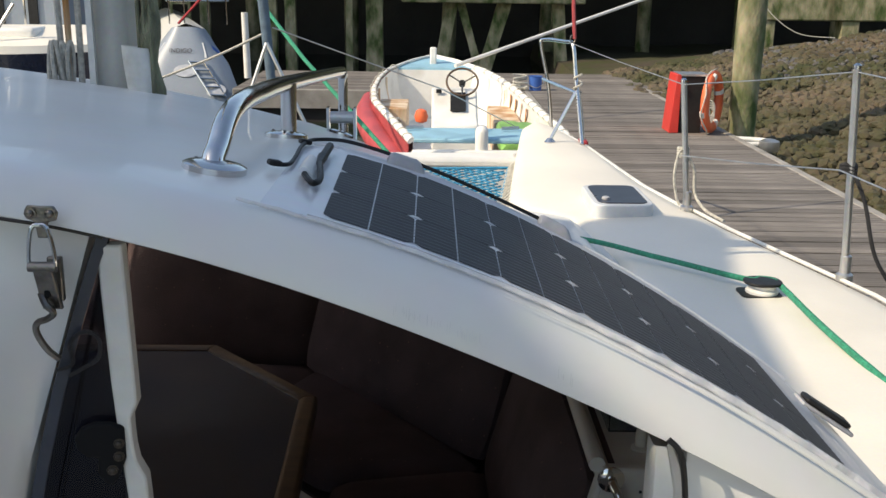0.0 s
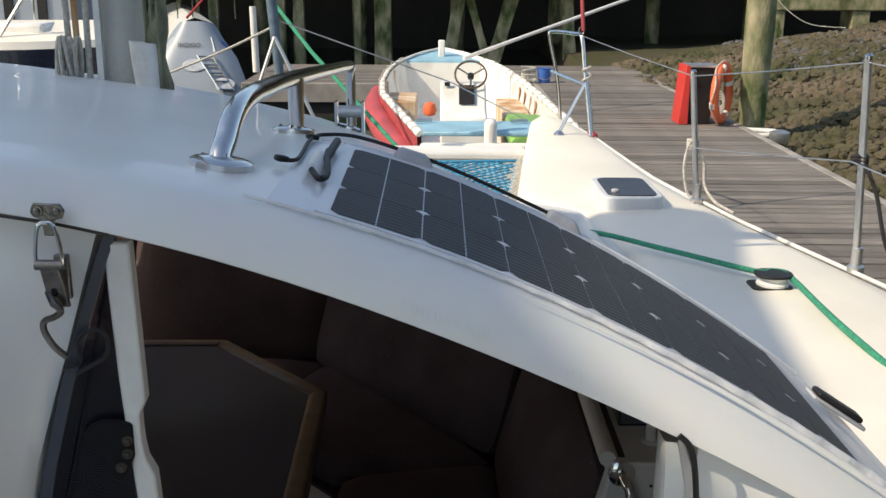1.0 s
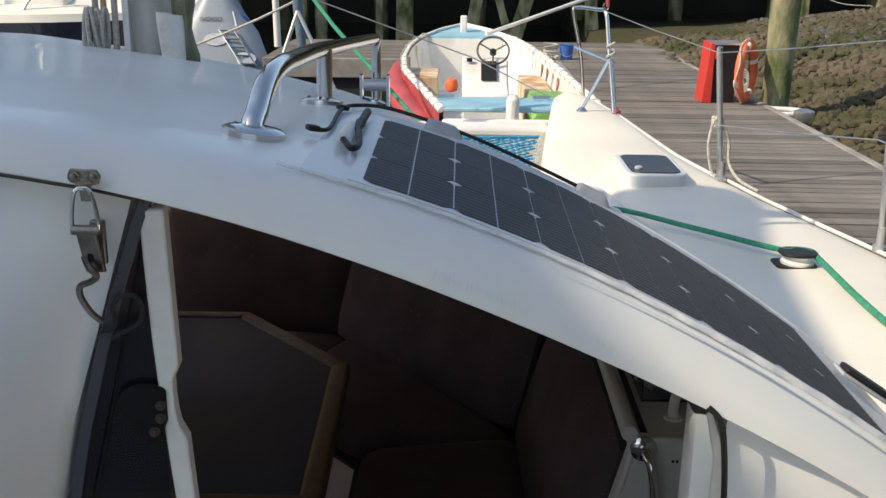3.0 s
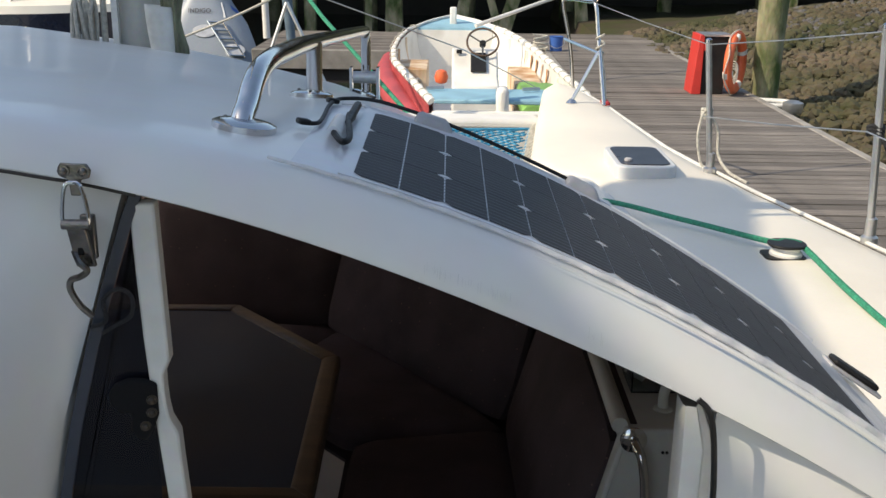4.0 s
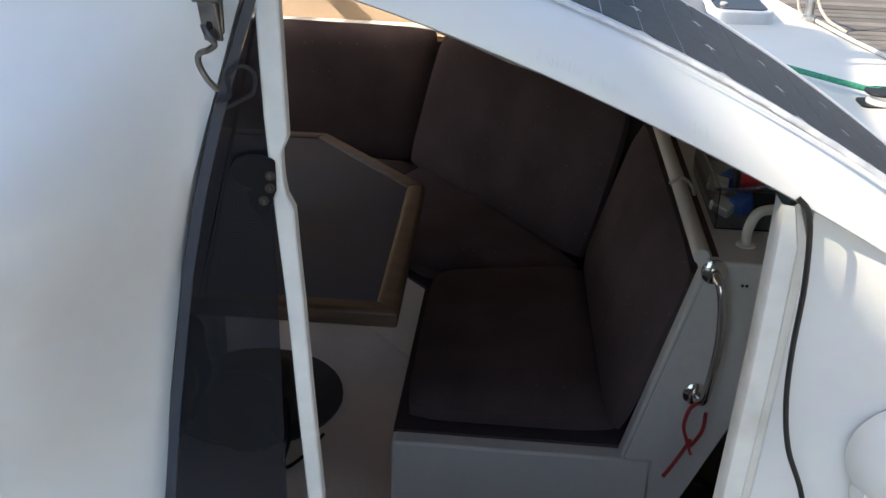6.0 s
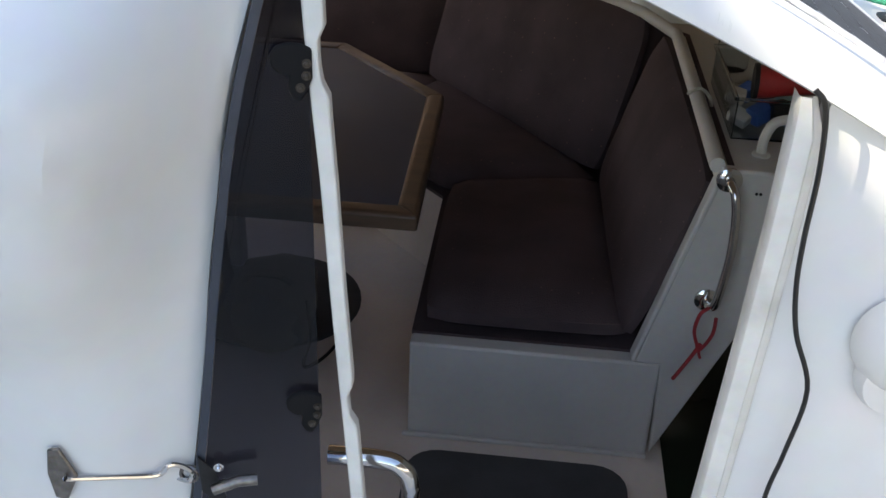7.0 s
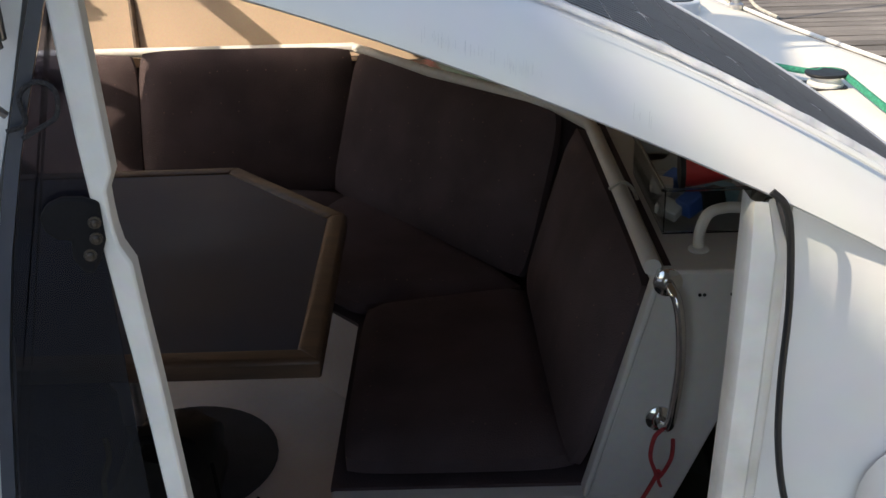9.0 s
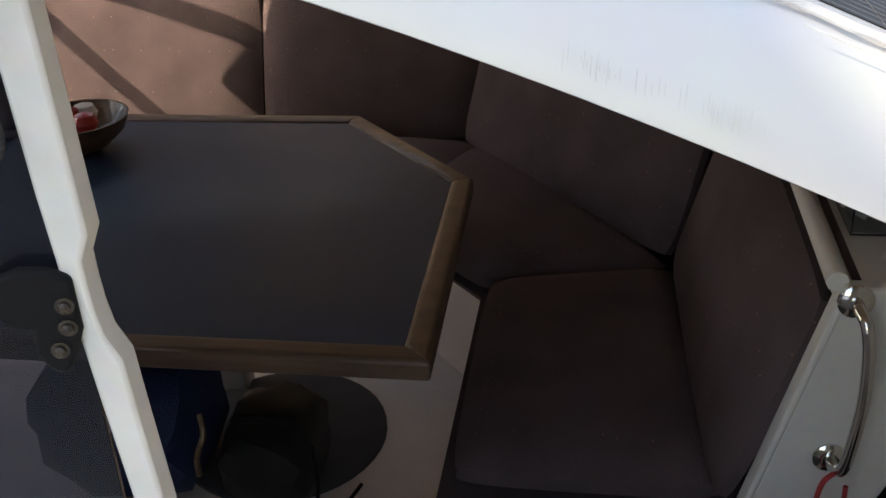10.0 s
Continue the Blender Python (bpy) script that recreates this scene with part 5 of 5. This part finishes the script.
    tagged(part("lashing", bm, WHROPE, wb), kind="stuff")
part("side_float", tubed(smooth_line([(-0.17, 7.98, 0.12), (-0.30, 8.5, 0.16), (-0.49, 9.3, 0.22), (-0.62, 10.1, 0.30), (-0.63, 10.9, 0.36)]), [0.07 + 0.05 * math.sin(math.pi * (i + 4) / 32) for i in range(25)], 12), REDHULL, wb, "faded red cylindrical side float")
part("sole", prismed([(wb_cx(t) - (wb_half(t) - 0.12), wb_y(t), -0.05) for t in span(0.03, 0.92, 12)] + [(wb_cx(t) + (wb_half(t) - 0.12), wb_y(t), -0.05) for t in span(0.92, 0.03, 12)], (0, 0, 0.03)), WHITEP, wb)
part("transom", boxed((wb_cx(0) - 0.64, 7.84, -0.3), (wb_cx(0) + 0.64, 7.92, 0.335)), WHITEP, wb, bevel=0.02)
part("stern_thwart", prismed([(-0.12, 7.95, 0.375), (1.10, 7.95, 0.375), (1.10, 8.42, 0.395), (-0.22, 8.42, 0.395)], (0, 0, 0.035)), BLUEP, wb, "pale blue stern seat", bevel=0.01)
part("outboard_bracket", boxed((0.36, 7.86, 0.22), (0.46, 8.02, 0.52)), WHITEP, wb, bevel=0.04)
for x in (-0.12, 0.66):
    c = part("cleat", tubed([(x - 0.07, 8.28, 0.45), (x + 0.07, 8.32, 0.45)], 0.014, 8), GALV, wb)
part("foredeck", prismed([(wb_cx(t) - wb_half(t) + 0.04, wb_y(t), wb_top(t) - 0.02) for t in span(0.86, 0.985, 8)] + [(wb_cx(t) + wb_half(t) - 0.04, wb_y(t), wb_top(t) - 0.02) for t in span(0.985, 0.86, 8)], (0, 0, 0.025)), BLUEP, wb, "pale blue foredeck")
part("fore_bulkhead", boxed((wb_cx(0.86) - 0.44, wb_y(0.86) - 0.03, -0.05), (wb_cx(0.86) + 0.44, wb_y(0.86) + 0.02, wb_top(0.86) - 0.02)), WHITEP, wb)
part("sampson_post", boxed((0.0, 12.58, 0.5), (0.08, 12.67, 0.80)), WHITEP, wb, bevel=0.015)
part("port_locker", boxed((-0.52, 10.2, -0.02), (-0.22, 11.0, 0.36)), RUST, wb, "rust-stained locker", bevel=0.01)
part("starboard_locker", boxed((0.62, 9.7, -0.02), (0.88, 11.0, 0.30)), RUST, wb, "rust-streaked locker side", bevel=0.01)
part("side_bench", boxed((-0.48, 9.3, 0.0), (-0.18, 10.1, 0.10)), BLACK, wb, bevel=0.01)
for k in range(5):
    t = 0.40 + 0.055 * k
    part("rust_streak", prismed([(wb_cx(t) + wb_half(t) - 0.086, wb_y(t), wb_top(t) - 0.03), (wb_cx(t) + wb_half(t) - 0.086, wb_y(t) + 0.09, wb_top(t) - 0.03), (wb_cx(t) + wb_half(t) - 0.10, wb_y(t) + 0.06, wb_top(t) - 0.26 - 0.03 * (k % 2)), (wb_cx(t) + wb_half(t) - 0.10, wb_y(t) + 0.02, wb_top(t) - 0.26)], (-0.004, 0, 0)), STREAK, wb, "orange rust streak")
for t in (0.30, 0.46, 0.62, 0.76):
    for sgn in (-1, 1):
        part("rib", tubed(smooth_line([(wb_cx(t) + sgn * (wb_half(t) - a), wb_y(t), wb_top(t) - b) for a, b in ((0.075, 0.02), (0.08, 0.16), (0.11, 0.32), (0.20, 0.46))], 3), 0.018, 6), RUST if sgn < 0 else WHITEP, wb)
part("battery_box", boxed((-0.40, 8.62, -0.02), (-0.16, 8.92, 0.20)), BLACK, wb, "black battery box", bevel=0.01)
part("battery_lid", boxed((-0.42, 8.60, 0.204), (-0.14, 8.94, 0.235)), GREYP, wb, bevel=0.008)
con = part("console", prismed([(0.02, 9.0, -0.02), (0.02, 9.75, -0.02), (0.02, 9.75, 0.62), (0.02, 9.50, 0.62), (0.02, 9.28, 0.42), (0.02, 9.02, 0.36)], (0.42, 0, 0)), WHITEP, wb, "white steering console", bevel=0.02)
part("instrument", prismed([(0.19, 9.30, 0.452), (0.33, 9.30, 0.452), (0.33, 9.46, 0.598), (0.19, 9.46, 0.598)], (0, -0.012, 0.012)), BLACK, con)
part("console_step", boxed((0.14, 8.99, 0.02), (0.44, 9.01, 0.12)), BLUEB, con)
part("small_gauge", boxed((0.06, 9.44, 0.60), (0.11, 9.46, 0.635)), BLACK, con)
m = Matrix.Translation((0.30, 9.50, 0.70)) @ pose(0, 0, 0, 52, 0, 0)
bm = bmesh.new()
tube(bm, [m @ Vector((0.145 * math.cos(a), 0.145 * math.sin(a), 0)) for a in span(0, 6.2832, 28)], 0.010, 8)
wheel = part("steering_wheel", bm, WOOD, wb, "worn wooden steering wheel")
bm = bmesh.new()
for a in (0.5, 2.6, 4.7):
    tube(bm, [m @ Vector((0, 0, -0.02)), m @ Vector((0.145 * math.cos(a), 0.145 * math.sin(a), 0))], 0.008, 6)
part("spokes", bm, DULL, wheel)
part("hub", turned(bmesh.new(), [(0.03, -0.05), (0.03, -0.01), (0.02, 0.0)], m, 12), BLACK, wheel)
bag("green_tarp", (0.80, 9.25, 0.22), (0.19, 0.45, 0.13), LIME, "crumpled green tarpaulin in the work boat", 5)
bm = turned(bmesh.new(), [(0.02, 0), (0.055, 0.015), (0.068, 0.065), (0.05, 0.12), (0.02, 0.135)], pose(-0.08, 9.9, 0.26), 14)
solo("orange_float", bm, ORANGE, "small orange float hanging in the work boat", "float")
bm = tubed(smooth_line([(-0.22, 8.6, 0.10), (-0.36, 9.2, 0.3), (-0.3, 9.9, 0.30), (-0.26, 10.15, 0.15)]), 0.016, 8)
solo("fuel_hose", bm, WHROPE, "pale hose inside the work boat", "hose")
solo("boat_hook", tubed([(0.27, 11.0, 0.72), (2.55, 13.0, 1.36), (4.8, 15.0, 1.93)], [0.021, 0.019, 0.017], 8), WHITEP, "long pale pole slanting up over the work boat", "pole")

# pontoon along the starboard side: planks are laid last
DK = 0.05
dock = thing("pontoon", (2.3, 9.0, DK), "weathered grey timber pontoon with crosswise planks", "pontoon", kind="structure")
part("fascia", boxed((3.16, 2.0, -0.25), (3.24, 15.3, DK + 0.004)), EDGE, dock, "timber edge board", bevel=0.01)
part("inner_fascia", boxed((1.36, 2.0, -0.25), (1.43, 15.3, DK + 0.004)), EDGE, dock, "timber edge board", bevel=0.01)
part("float_body", boxed((1.44, 2.0, -0.7), (3.15, 15.4, -0.01)), WHARF, dock)
cross = thing("cross_pontoon", (-1.0, 15.8, DK), "weathered grey cross pontoon", "pontoon", kind="structure")
part("fascia", boxed((-2.80, 14.62, -0.22), (1.35, 14.70, DK + 0.004)), EDGE, cross, bevel=0.01)
part("float_body", boxed((-2.78, 14.7, -0.7), (3.0, 17.62, -0.01)), WHARF, cross)

# ladder-free mooring post, stand and lifebuoy
st = thing("lifebuoy_stand", (2.72, 10.95, DK), "red and black lifebuoy cabinet standing on the pontoon", "lifebuoy stand")
part("front_panel", prismed([(2.56, 10.85, DK), (2.66, 10.85, DK), (2.66, 10.85, DK + 0.60), (2.645, 10.85, DK + 0.62), (2.61, 10.85, DK + 0.62)], (0, 0.35, 0)), RED, st, "bright red painted panel", bevel=0.006)
part("cabinet", prismed([(2.665, 10.88, DK), (2.90, 10.88, DK), (2.94, 10.88, DK + 0.60), (2.665, 10.88, DK + 0.60)], (0, 0.30, 0)), BLACK, st, "black cabinet body", bevel=0.008)
part("top", boxed((2.64, 10.86, DK + 0.602), (2.95, 11.2, DK + 0.622)), GALV, st)
part("handle", boxed((2.664, 10.83, DK + 0.46), (2.684, 10.85, DK + 0.53)), RED, st)
ring = thing("lifebuoy", (3.0, 10.9, DK + 0.33), "orange lifebuoy with pale bands hung on the stand", "lifebuoy")
m = Matrix.Translation((3.00, 10.86, DK + 0.335)) @ pose(0, 0, 0, 90, 0, 60) @ Matrix.Diagonal((1, 1, 1, 1))
pts = [m @ Vector((0.27 * math.cos(a), 0.27 * math.sin(a), 0)) for a in span(0, 6.2832, 40)]
part("buoy_ring", tubed(pts, 0.062, 12, 0.75), ORANGE, ring)
for a0 in (0.35, 1.95, 3.5, 5.1):
    part("band", tubed([m @ Vector((0.27 * math.cos(a), 0.27 * math.sin(a), 0)) for a in span(a0 - 0.10, a0 + 0.10, 4)], 0.0645, 12, 0.75), WHITEP, ring, "pale reflective band")
part("grab_line", tubed(smooth_line([m @ Vector((0.345 * math.cos(a), 0.345 * math.sin(a), 0.02 * math.sin(5 * a))) for a in span(0, 6.2832, 20)], 2), 0.008, 6), WHROPE, ring)
part("coil", tubed(smooth_line([(2.98 + 0.05 * math.cos(a), 10.84, DK + 0.18 + 0.09 * math.sin(a) + 0.004 * a) for a in span(0, 25, 40)], 2), 0.009, 6), WHROPE, ring)

bucket = thing("blue_bucket", (1.55, 14.9, DK), "small blue plastic bucket on the pontoon", "bucket")
part("pail", turned(bmesh.new(), [(0.085, 0), (0.10, 0.20), (0.11, 0.205), (0.09, 0.195), (0.02, 0.18)], pose(1.53, 14.9, DK + 0.004), 18), BLUEB, bucket)
part("pail_handle", tubed(smooth_line([(1.43, 14.9, DK + 0.19), (1.42, 14.86, DK + 0.10), (1.53, 14.79, DK + 0.05), (1.64, 14.86, DK + 0.10), (1.63, 14.9, DK + 0.19)]), 0.005, 5), GALV, bucket)
solo("rope_heap", tubed(smooth_line([(1.30 + 0.10 * math.cos(a * 1.3), 14.85 + 0.10 * math.sin(a), DK + 0.012 + 0.01 * a) for a in span(0, 22, 40)], 2), 0.014, 6), WHROPE, "heap of pale rope on the pontoon", "rope")
solo("pontoon_roller", turned(bmesh.new(), [(0.09, 0), (0.10, 0.02), (0.10, 0.10), (0.05, 0.12)], pose(3.40, 10.1, DK - 0.06), 16), GALV, "galvanised pile guide roller", "roller")
solo("pile_guide", tubed(smooth_line([(3.22, 10.62, DK - 0.02), (3.42, 10.56, DK - 0.02), (3.54, 10.42, DK - 0.02), (3.42, 10.28, DK - 0.02), (3.22, 10.25, DK - 0.02)]), 0.028, 10), TRIM, "pale pile guide hoop on the pontoon's edge", "pile guide")

# piles and wharf timbers


def pile(name, x, y, z0, z1, r, label, lean=(0, 0), square=False, seed=0):
    n = 4 if square else 14
    line = [(x + lean[0] * t, y + lean[1] * t, z0 + (z1 - z0) * t) for t in span(0, 1, 10)]
    bm = bmesh.new()
    tube(bm, line, [r * (1 + 0.05 * math.sin(k * 1.9 + seed)) for k in range(11)], n)
    return solo(name, bm, PILE, label, "pile", group="wharf piles")


pile("mooring_post", 3.36, 10.95, -1.2, 4.5, 0.150, "tall round timber pile green with weed by the pontoon", (0.03, 0))
for i, (x, w) in enumerate(((-5.9, 0.12), (-4.75, 0.13), (-3.35, 0.14), (-2.95, 0.16), (-1.72, 0.10), (-1.17, 0.25))):
    pile("wharf_post", x, 22.2, -1.2, 4.0, w, "weed-stained upright wharf pile standing in the water", (0.02 * (-1) ** i, 0), True, i)
for x, lx_, w in ((-0.12, 0.45, 0.20), (1.15, -0.75, 0.13), (0.75, 0.75, 0.22), (2.75, -0.2, 0.20)):
    pile("raking_timber", x + (0.2 if lx_ > 0 else 0.1), 22.0, -1.0, 2.2, w * 0.9, "raking weed-stained wharf timber", (lx_ * 1.25, 0.3), True, 3)
solo("wharf_beam", boxed((-0.6, 21.6, 1.10), (3.2, 22.0, 1.75)), PILE, "green weed-stained wharf cross beam", "beam", bevel=0.03)
solo("wharf_beam", boxed((6.6, 20.8, 0.86), (9.2, 21.3, 1.75)), PILE, "green weed-stained wharf beam over the bank", "beam", bevel=0.03)
for x in (6.55, 8.25):
    solo("beam_post", boxed((x, 20.85, -0.4), (x + 0.36, 21.25, 0.86)), PILE, "square weed-stained post under the wharf beam", "post", bevel=0.02, group="beam posts")
solo("hanging_line", tubed(smooth_line([(6.4, 20.7, 1.9), (6.55, 20.6, 1.2), (7.2, 20.5, 0.65), (8.0, 20.5, 0.55)]), 0.009, 6), WHROPE, "slack line hanging below the wharf", "rope")
solo("wharf_back", boxed((-40, 27.5, -2), (40, 28.0, 6.0)), WHARF, "dark timber wall at the back of the wharf", "wharf", "structure")
solo("wharf_deck", boxed((-40, 20.2, 3.2), (40, 28.0, 3.6)), WHARF, "heavy wharf deck overhead", "wharf", "structure")
for i in range(14):
    x = -16 + i * 2.35
    pile("back_post", x, 25.2, -1.2, 3.3, 0.17, "dark pile deep under the wharf", (0, 0), False, i)
lad = thing("quay_ladder", (-5.0, 21.7, 0), "dark iron quay ladder on the wharf", "ladder")
for x in (-5.35, -4.98):
    part("stile", boxed((x, 21.6, -0.4), (x + 0.05, 21.66, 2.2)), PILE, lad)
for k in range(9):
    part("rung", boxed((-5.32, 21.61, -0.3 + 0.26 * k), (-4.96, 21.65, -0.26 + 0.26 * k)), PILE, lad)
solo("white_post", tubed([(-2.85, 16.2, DK), (-2.87, 16.2, 1.05)], [0.055, 0.05], 10), WHITEP, "white post on the cross pontoon", "post")

# bank of mud and weedy stones


def bank_z(x, y):
    z = -0.46 + 0.165 * (x - 3.0) * ease((24.0 - y) / 6.0) + 0.062 * (min(y, 15.0) - 8.5)
    z += 0.10 * noise.noise(Vector((x * 0.5, y * 0.5, 0))) + 0.05 * noise.noise(Vector((x * 1.7, y * 1.7, 3)))
    return z


bm = bmesh.new()
sheet(bm, lambda x, y: Vector((x, y, bank_z(x, y) if x > 2.6 else -1.2)), [2.4, 2.7] + span(3.0, 14.0, 66) + [17, 22, 40], [-30, -10, 0] + span(3.0, 27.0, 110))
ground = solo("ground", bm, MUD, "muddy weed-covered shore bank", "ground", "structure")


def stones(name, n, pick, m, label, seed, lo, hi):
    rng = random.Random(seed)
    shapes = []
    for k in range(6):
        b = bmesh.new()
        bmesh.ops.create_icosphere(b, subdivisions=1, radius=1)
        shapes.append(([v.co * rng.uniform(0.72, 1.15) for v in b.verts], [[v.index for v in f.verts] for f in b.faces]))
        b.free()
    vs, fs = [], []
    for _ in range(n):
        x, y = pick(rng)
        s = rng.uniform(lo, hi) * rng.uniform(0.6, 1.0)
        co, fa = rng.choice(shapes)
        r = Euler((rng.uniform(0, 6), rng.uniform(0, 6), rng.uniform(0, 6))).to_matrix()
        z = bank_z(x, y) + s * 0.25
        o = len(vs)
        for c in co:
            p = r @ c
            vs.append((x + p.x * s, y + p.y * s, z + p.z * s * 0.80))
        fs += [[i + o for i in f] for f in fa]
    me = bpy.data.meshes.new(name)
    me.from_pydata(vs, [], fs)
    me.materials.append(m)
    return tagged(new(name, me), label, "stones", kind="stuff")


stones("bank_stones", 12000, lambda r: (3.05 + 7.0 * r.random() ** 1.1, 6.2 + 12.0 * r.random()), STONE, "weedy brown stones covering the bank", 2, 0.035, 0.115)
stones("bank_shingle", 1800, lambda r: (5.0 + 5.5 * r.random(), 14.0 + 4.5 * r.random()), SLATE, "grey shingle at the top of the bank", 6, 0.03, 0.09)

# neighbouring yachts
ya = thing("white_yacht", (-3.6, 17.5, -0.4), "white yacht stern with a folded boarding ladder", "yacht")
bm = bmesh.new()


def stern(u, v):
    xr = float(np.interp(v, (0, 0.12, 0.55, 0.83, 0.95, 1), (-3.06, -3.12, -3.35, -3.62, -3.70, -3.76)))
    xl = -8.10 - xr
    c = 2 * u - 1
    return Vector(((xl + xr) / 2 + c * (xr - xl) / 2, 16.7 + 0.55 * v + 0.25 * c ** 4, -0.42 + 1.19 * v - 0.05 * c ** 4))


sheet(bm, stern, span(0, 1, 14), span(0, 1, 10))
part("transom", bm, HULLG, ya, "white transom coloured blue-grey for the shade on it")
bm = bmesh.new()
levels = (0.0, 0.25, 0.55, 0.83, 1.0)
rim_pts = [stern(1, v) for v in levels] + [stern(0.5, 1) + Vector((0, 0.1, 0.05))] + [stern(0, v) for v in levels[::-1]]
sheet(bm, lambda t, k: rim_pts[k] + Vector((-2.2 * t, 7.5 * t, 0)), span(0, 1, 12), list(range(11)))
part("hull_and_deck", bm, GEL, ya)
cur = bpy.data.curves.new("name_text", "FONT")
cur.body = "INDIGO"
cur.size, cur.extrude, cur.align_x = 0.105, 0.001, "CENTER"
txt = new("lettering", cur)
dg = bpy.context.evaluated_depsgraph_get()
me = bpy.data.meshes.new_from_object(txt.evaluated_get(dg))
bpy.data.objects.remove(txt)
me.materials.append(INK)
txt = new("lettering", me)
txt.parent = ya
txt.matrix_basis = Matrix.Translation(stern(0.47, 0.66) + Vector((0, -0.019, 0)) - BASE[ya]) @ pose(0, 0, 0, 66, 0, 0)
part("name_panel", prismed([stern(u, v) + Vector((0, -0.002, 0)) for u, v in ((0.12, 0.60), (0.80, 0.60), (0.84, 0.80), (0.14, 0.80))], (0, -0.012, 0)), GREYF, ya, "pale grey name panel")
rails = [(stern(a, 0.56) + Vector((0, -0.06, 0)), stern(b, 0.10) + Vector((0, -0.07, 0))) for a, b in ((0.58, 0.77), (0.75, 0.89))]
bm = bmesh.new()
for a, b in rails:
    tube(bm, [a, b], 0.014, 6)
swim = part("boarding_ladder", bm, STEEL, ya, "folded stainless boarding ladder")
for k in range(5):
    t = 0.04 + 0.23 * k
    part("tread", tubed([r[0].lerp(r[1], t) for r in rails], 0.016, 6), STEEL, swim)
for u, v in ((0.54, 0.42), (0.80, 0.18)):
    part("recess", turned(bmesh.new(), [(0.20, 0), (0.19, 0.010), (0.02, 0.012)], Matrix.Translation(stern(u, v) + Vector((0, -0.012, 0))) @ pose(0, 0, 0, 66, 0, 0) @ Matrix.Diagonal((1, 0.55, 1, 1)), 20), GALV, ya)
part("flag_mark", prismed([stern(u, v) + Vector((0, -0.004, 0)) for u, v in ((0.93, 0.72), (0.98, 0.66), (0.99, 0.72), (0.94, 0.78))], (0, -0.006, 0)), BLUEB, ya, "small blue mark")
for x in (-4.35, -4.1, -3.7, -3.4):
    part("pushpit_post", tubed([(x, 17.5, 0.8), (x, 17.45, 1.5)], 0.014, 6), STEEL, ya)
part("pushpit_rail", tubed([(-4.4, 17.5, 1.18), (-3.35, 17.5, 1.18)], 0.014, 6), STEEL, ya)
part("red_line", tubed([(-3.75, 15.6, 0.9), (-3.3, 15.5, 1.35), (-2.9, 15.4, 1.8)], 0.022, 6), REDROPE, ya)

yb = thing("navy_yacht", (-5.2, 11.5, -0.4), "navy-hulled yacht with a white deck and low cabin", "yacht")


def yb_half(t):
    return float(np.interp(t, (0, 0.3, 0.6, 0.85, 1), (1.0, 1.25, 1.2, 0.85, 0.35)))


def yb_row(t, k):
    h = yb_half(t)
    return Vector((-9.6 + 6.3 * t, 11.6 + ((-1.0, -1.0, -0.96, 0, 0.96, 1.0, 1.0)[k]) * h, (-0.4, 0.76, 0.84, 1.02, 0.84, 0.76, -0.4)[k] + 0.05 * t))


bm = bmesh.new()
sheet(bm, yb_row, span(0, 1, 20), [0, 1])
part("topside", bm, NAVY, yb, "navy blue topside")
bm = bmesh.new()
sheet(bm, yb_row, span(0, 1, 20), [5, 6])
part("topside", bm, NAVY, yb, "navy blue topside")
bm = bmesh.new()
sheet(bm, yb_row, span(0, 1, 20), [1, 2, 3, 4, 5])
part("deck", bm, DECK, yb)
part("coachroof", boxed((-8.4, 11.0, 0.85), (-5.6, 12.2, 1.22)), GEL, yb, bevel=0.08)
house = part("wheelhouse", boxed((-6.6, 12.55, 0.90), (-4.35, 13.4, 2.1)), HULLG, yb, "pale blue-grey wheelhouse with dark posts", bevel=0.03)
for x in (-5.55, -5.18, -4.78):
    part("window_post", boxed((x, 12.52, 1.02), (x + 0.11, 12.548, 2.0)), BLACK, house)
part("orange_panel", boxed((-6.2, 12.51, 1.0), (-5.72, 12.546, 1.8)), RUST, house, "rust-orange panel")
part("boot_stripe", tubed([yb_row(t, 0) + Vector((0, -0.012, 0.55)) for t in span(0, 1, 20)], 0.018, 6), WHITEP, yb)
for x in (-5.3, -4.6):
    part("deck_fitting", tubed([(x, 10.9, 0.9), (x + 0.25, 11.0, 1.3)], 0.02, 6), GALV, yb)
part("deck_bag", boxed((-4.9, 11.1, 0.92), (-4.2, 11.6, 1.05)), WHITEP, yb, bevel=0.04)
for x in (-5.4, -4.7, -4.1):
    part("guard_post", tubed([(x, 12.2, 0.9), (x, 12.2, 1.5)], 0.014, 6), STEEL, yb)

# ---- planks of the pontoons ----
rng = random.Random(12)
plank_mesh = finish(box(bmesh.new(), (-0.862, -0.0625, -0.028), (0.862, 0.0625, 0.0)), "plank", False)
plank_mesh.materials.append(PLANK)
for i in range(98):
    y = 2.05 + i * 0.137
    ob = new("plank", plank_mesh)
    ob.parent = dock
    ob.location = Vector((2.295 + rng.uniform(-0.006, 0.006), y, DK + rng.uniform(-0.004, 0.003))) - BASE[dock]
    ob.rotation_euler = (rng.uniform(-0.012, 0.012), 0, rng.uniform(-0.003, 0.003))
board_mesh = finish(box(bmesh.new(), (-1.75, -0.067, -0.028), (1.75, 0.067, 0.0)), "plank", False)
board_mesh.materials.append(PLANK)
for i in (3, 4):
    for j in range(21):
        ob = new("plank", board_mesh)
        ob.parent = cross
        ob.location = Vector((-11.61 + 3.52 * i, 14.78 + j * 0.137, DK + rng.uniform(-0.004, 0.003))) - BASE[cross]
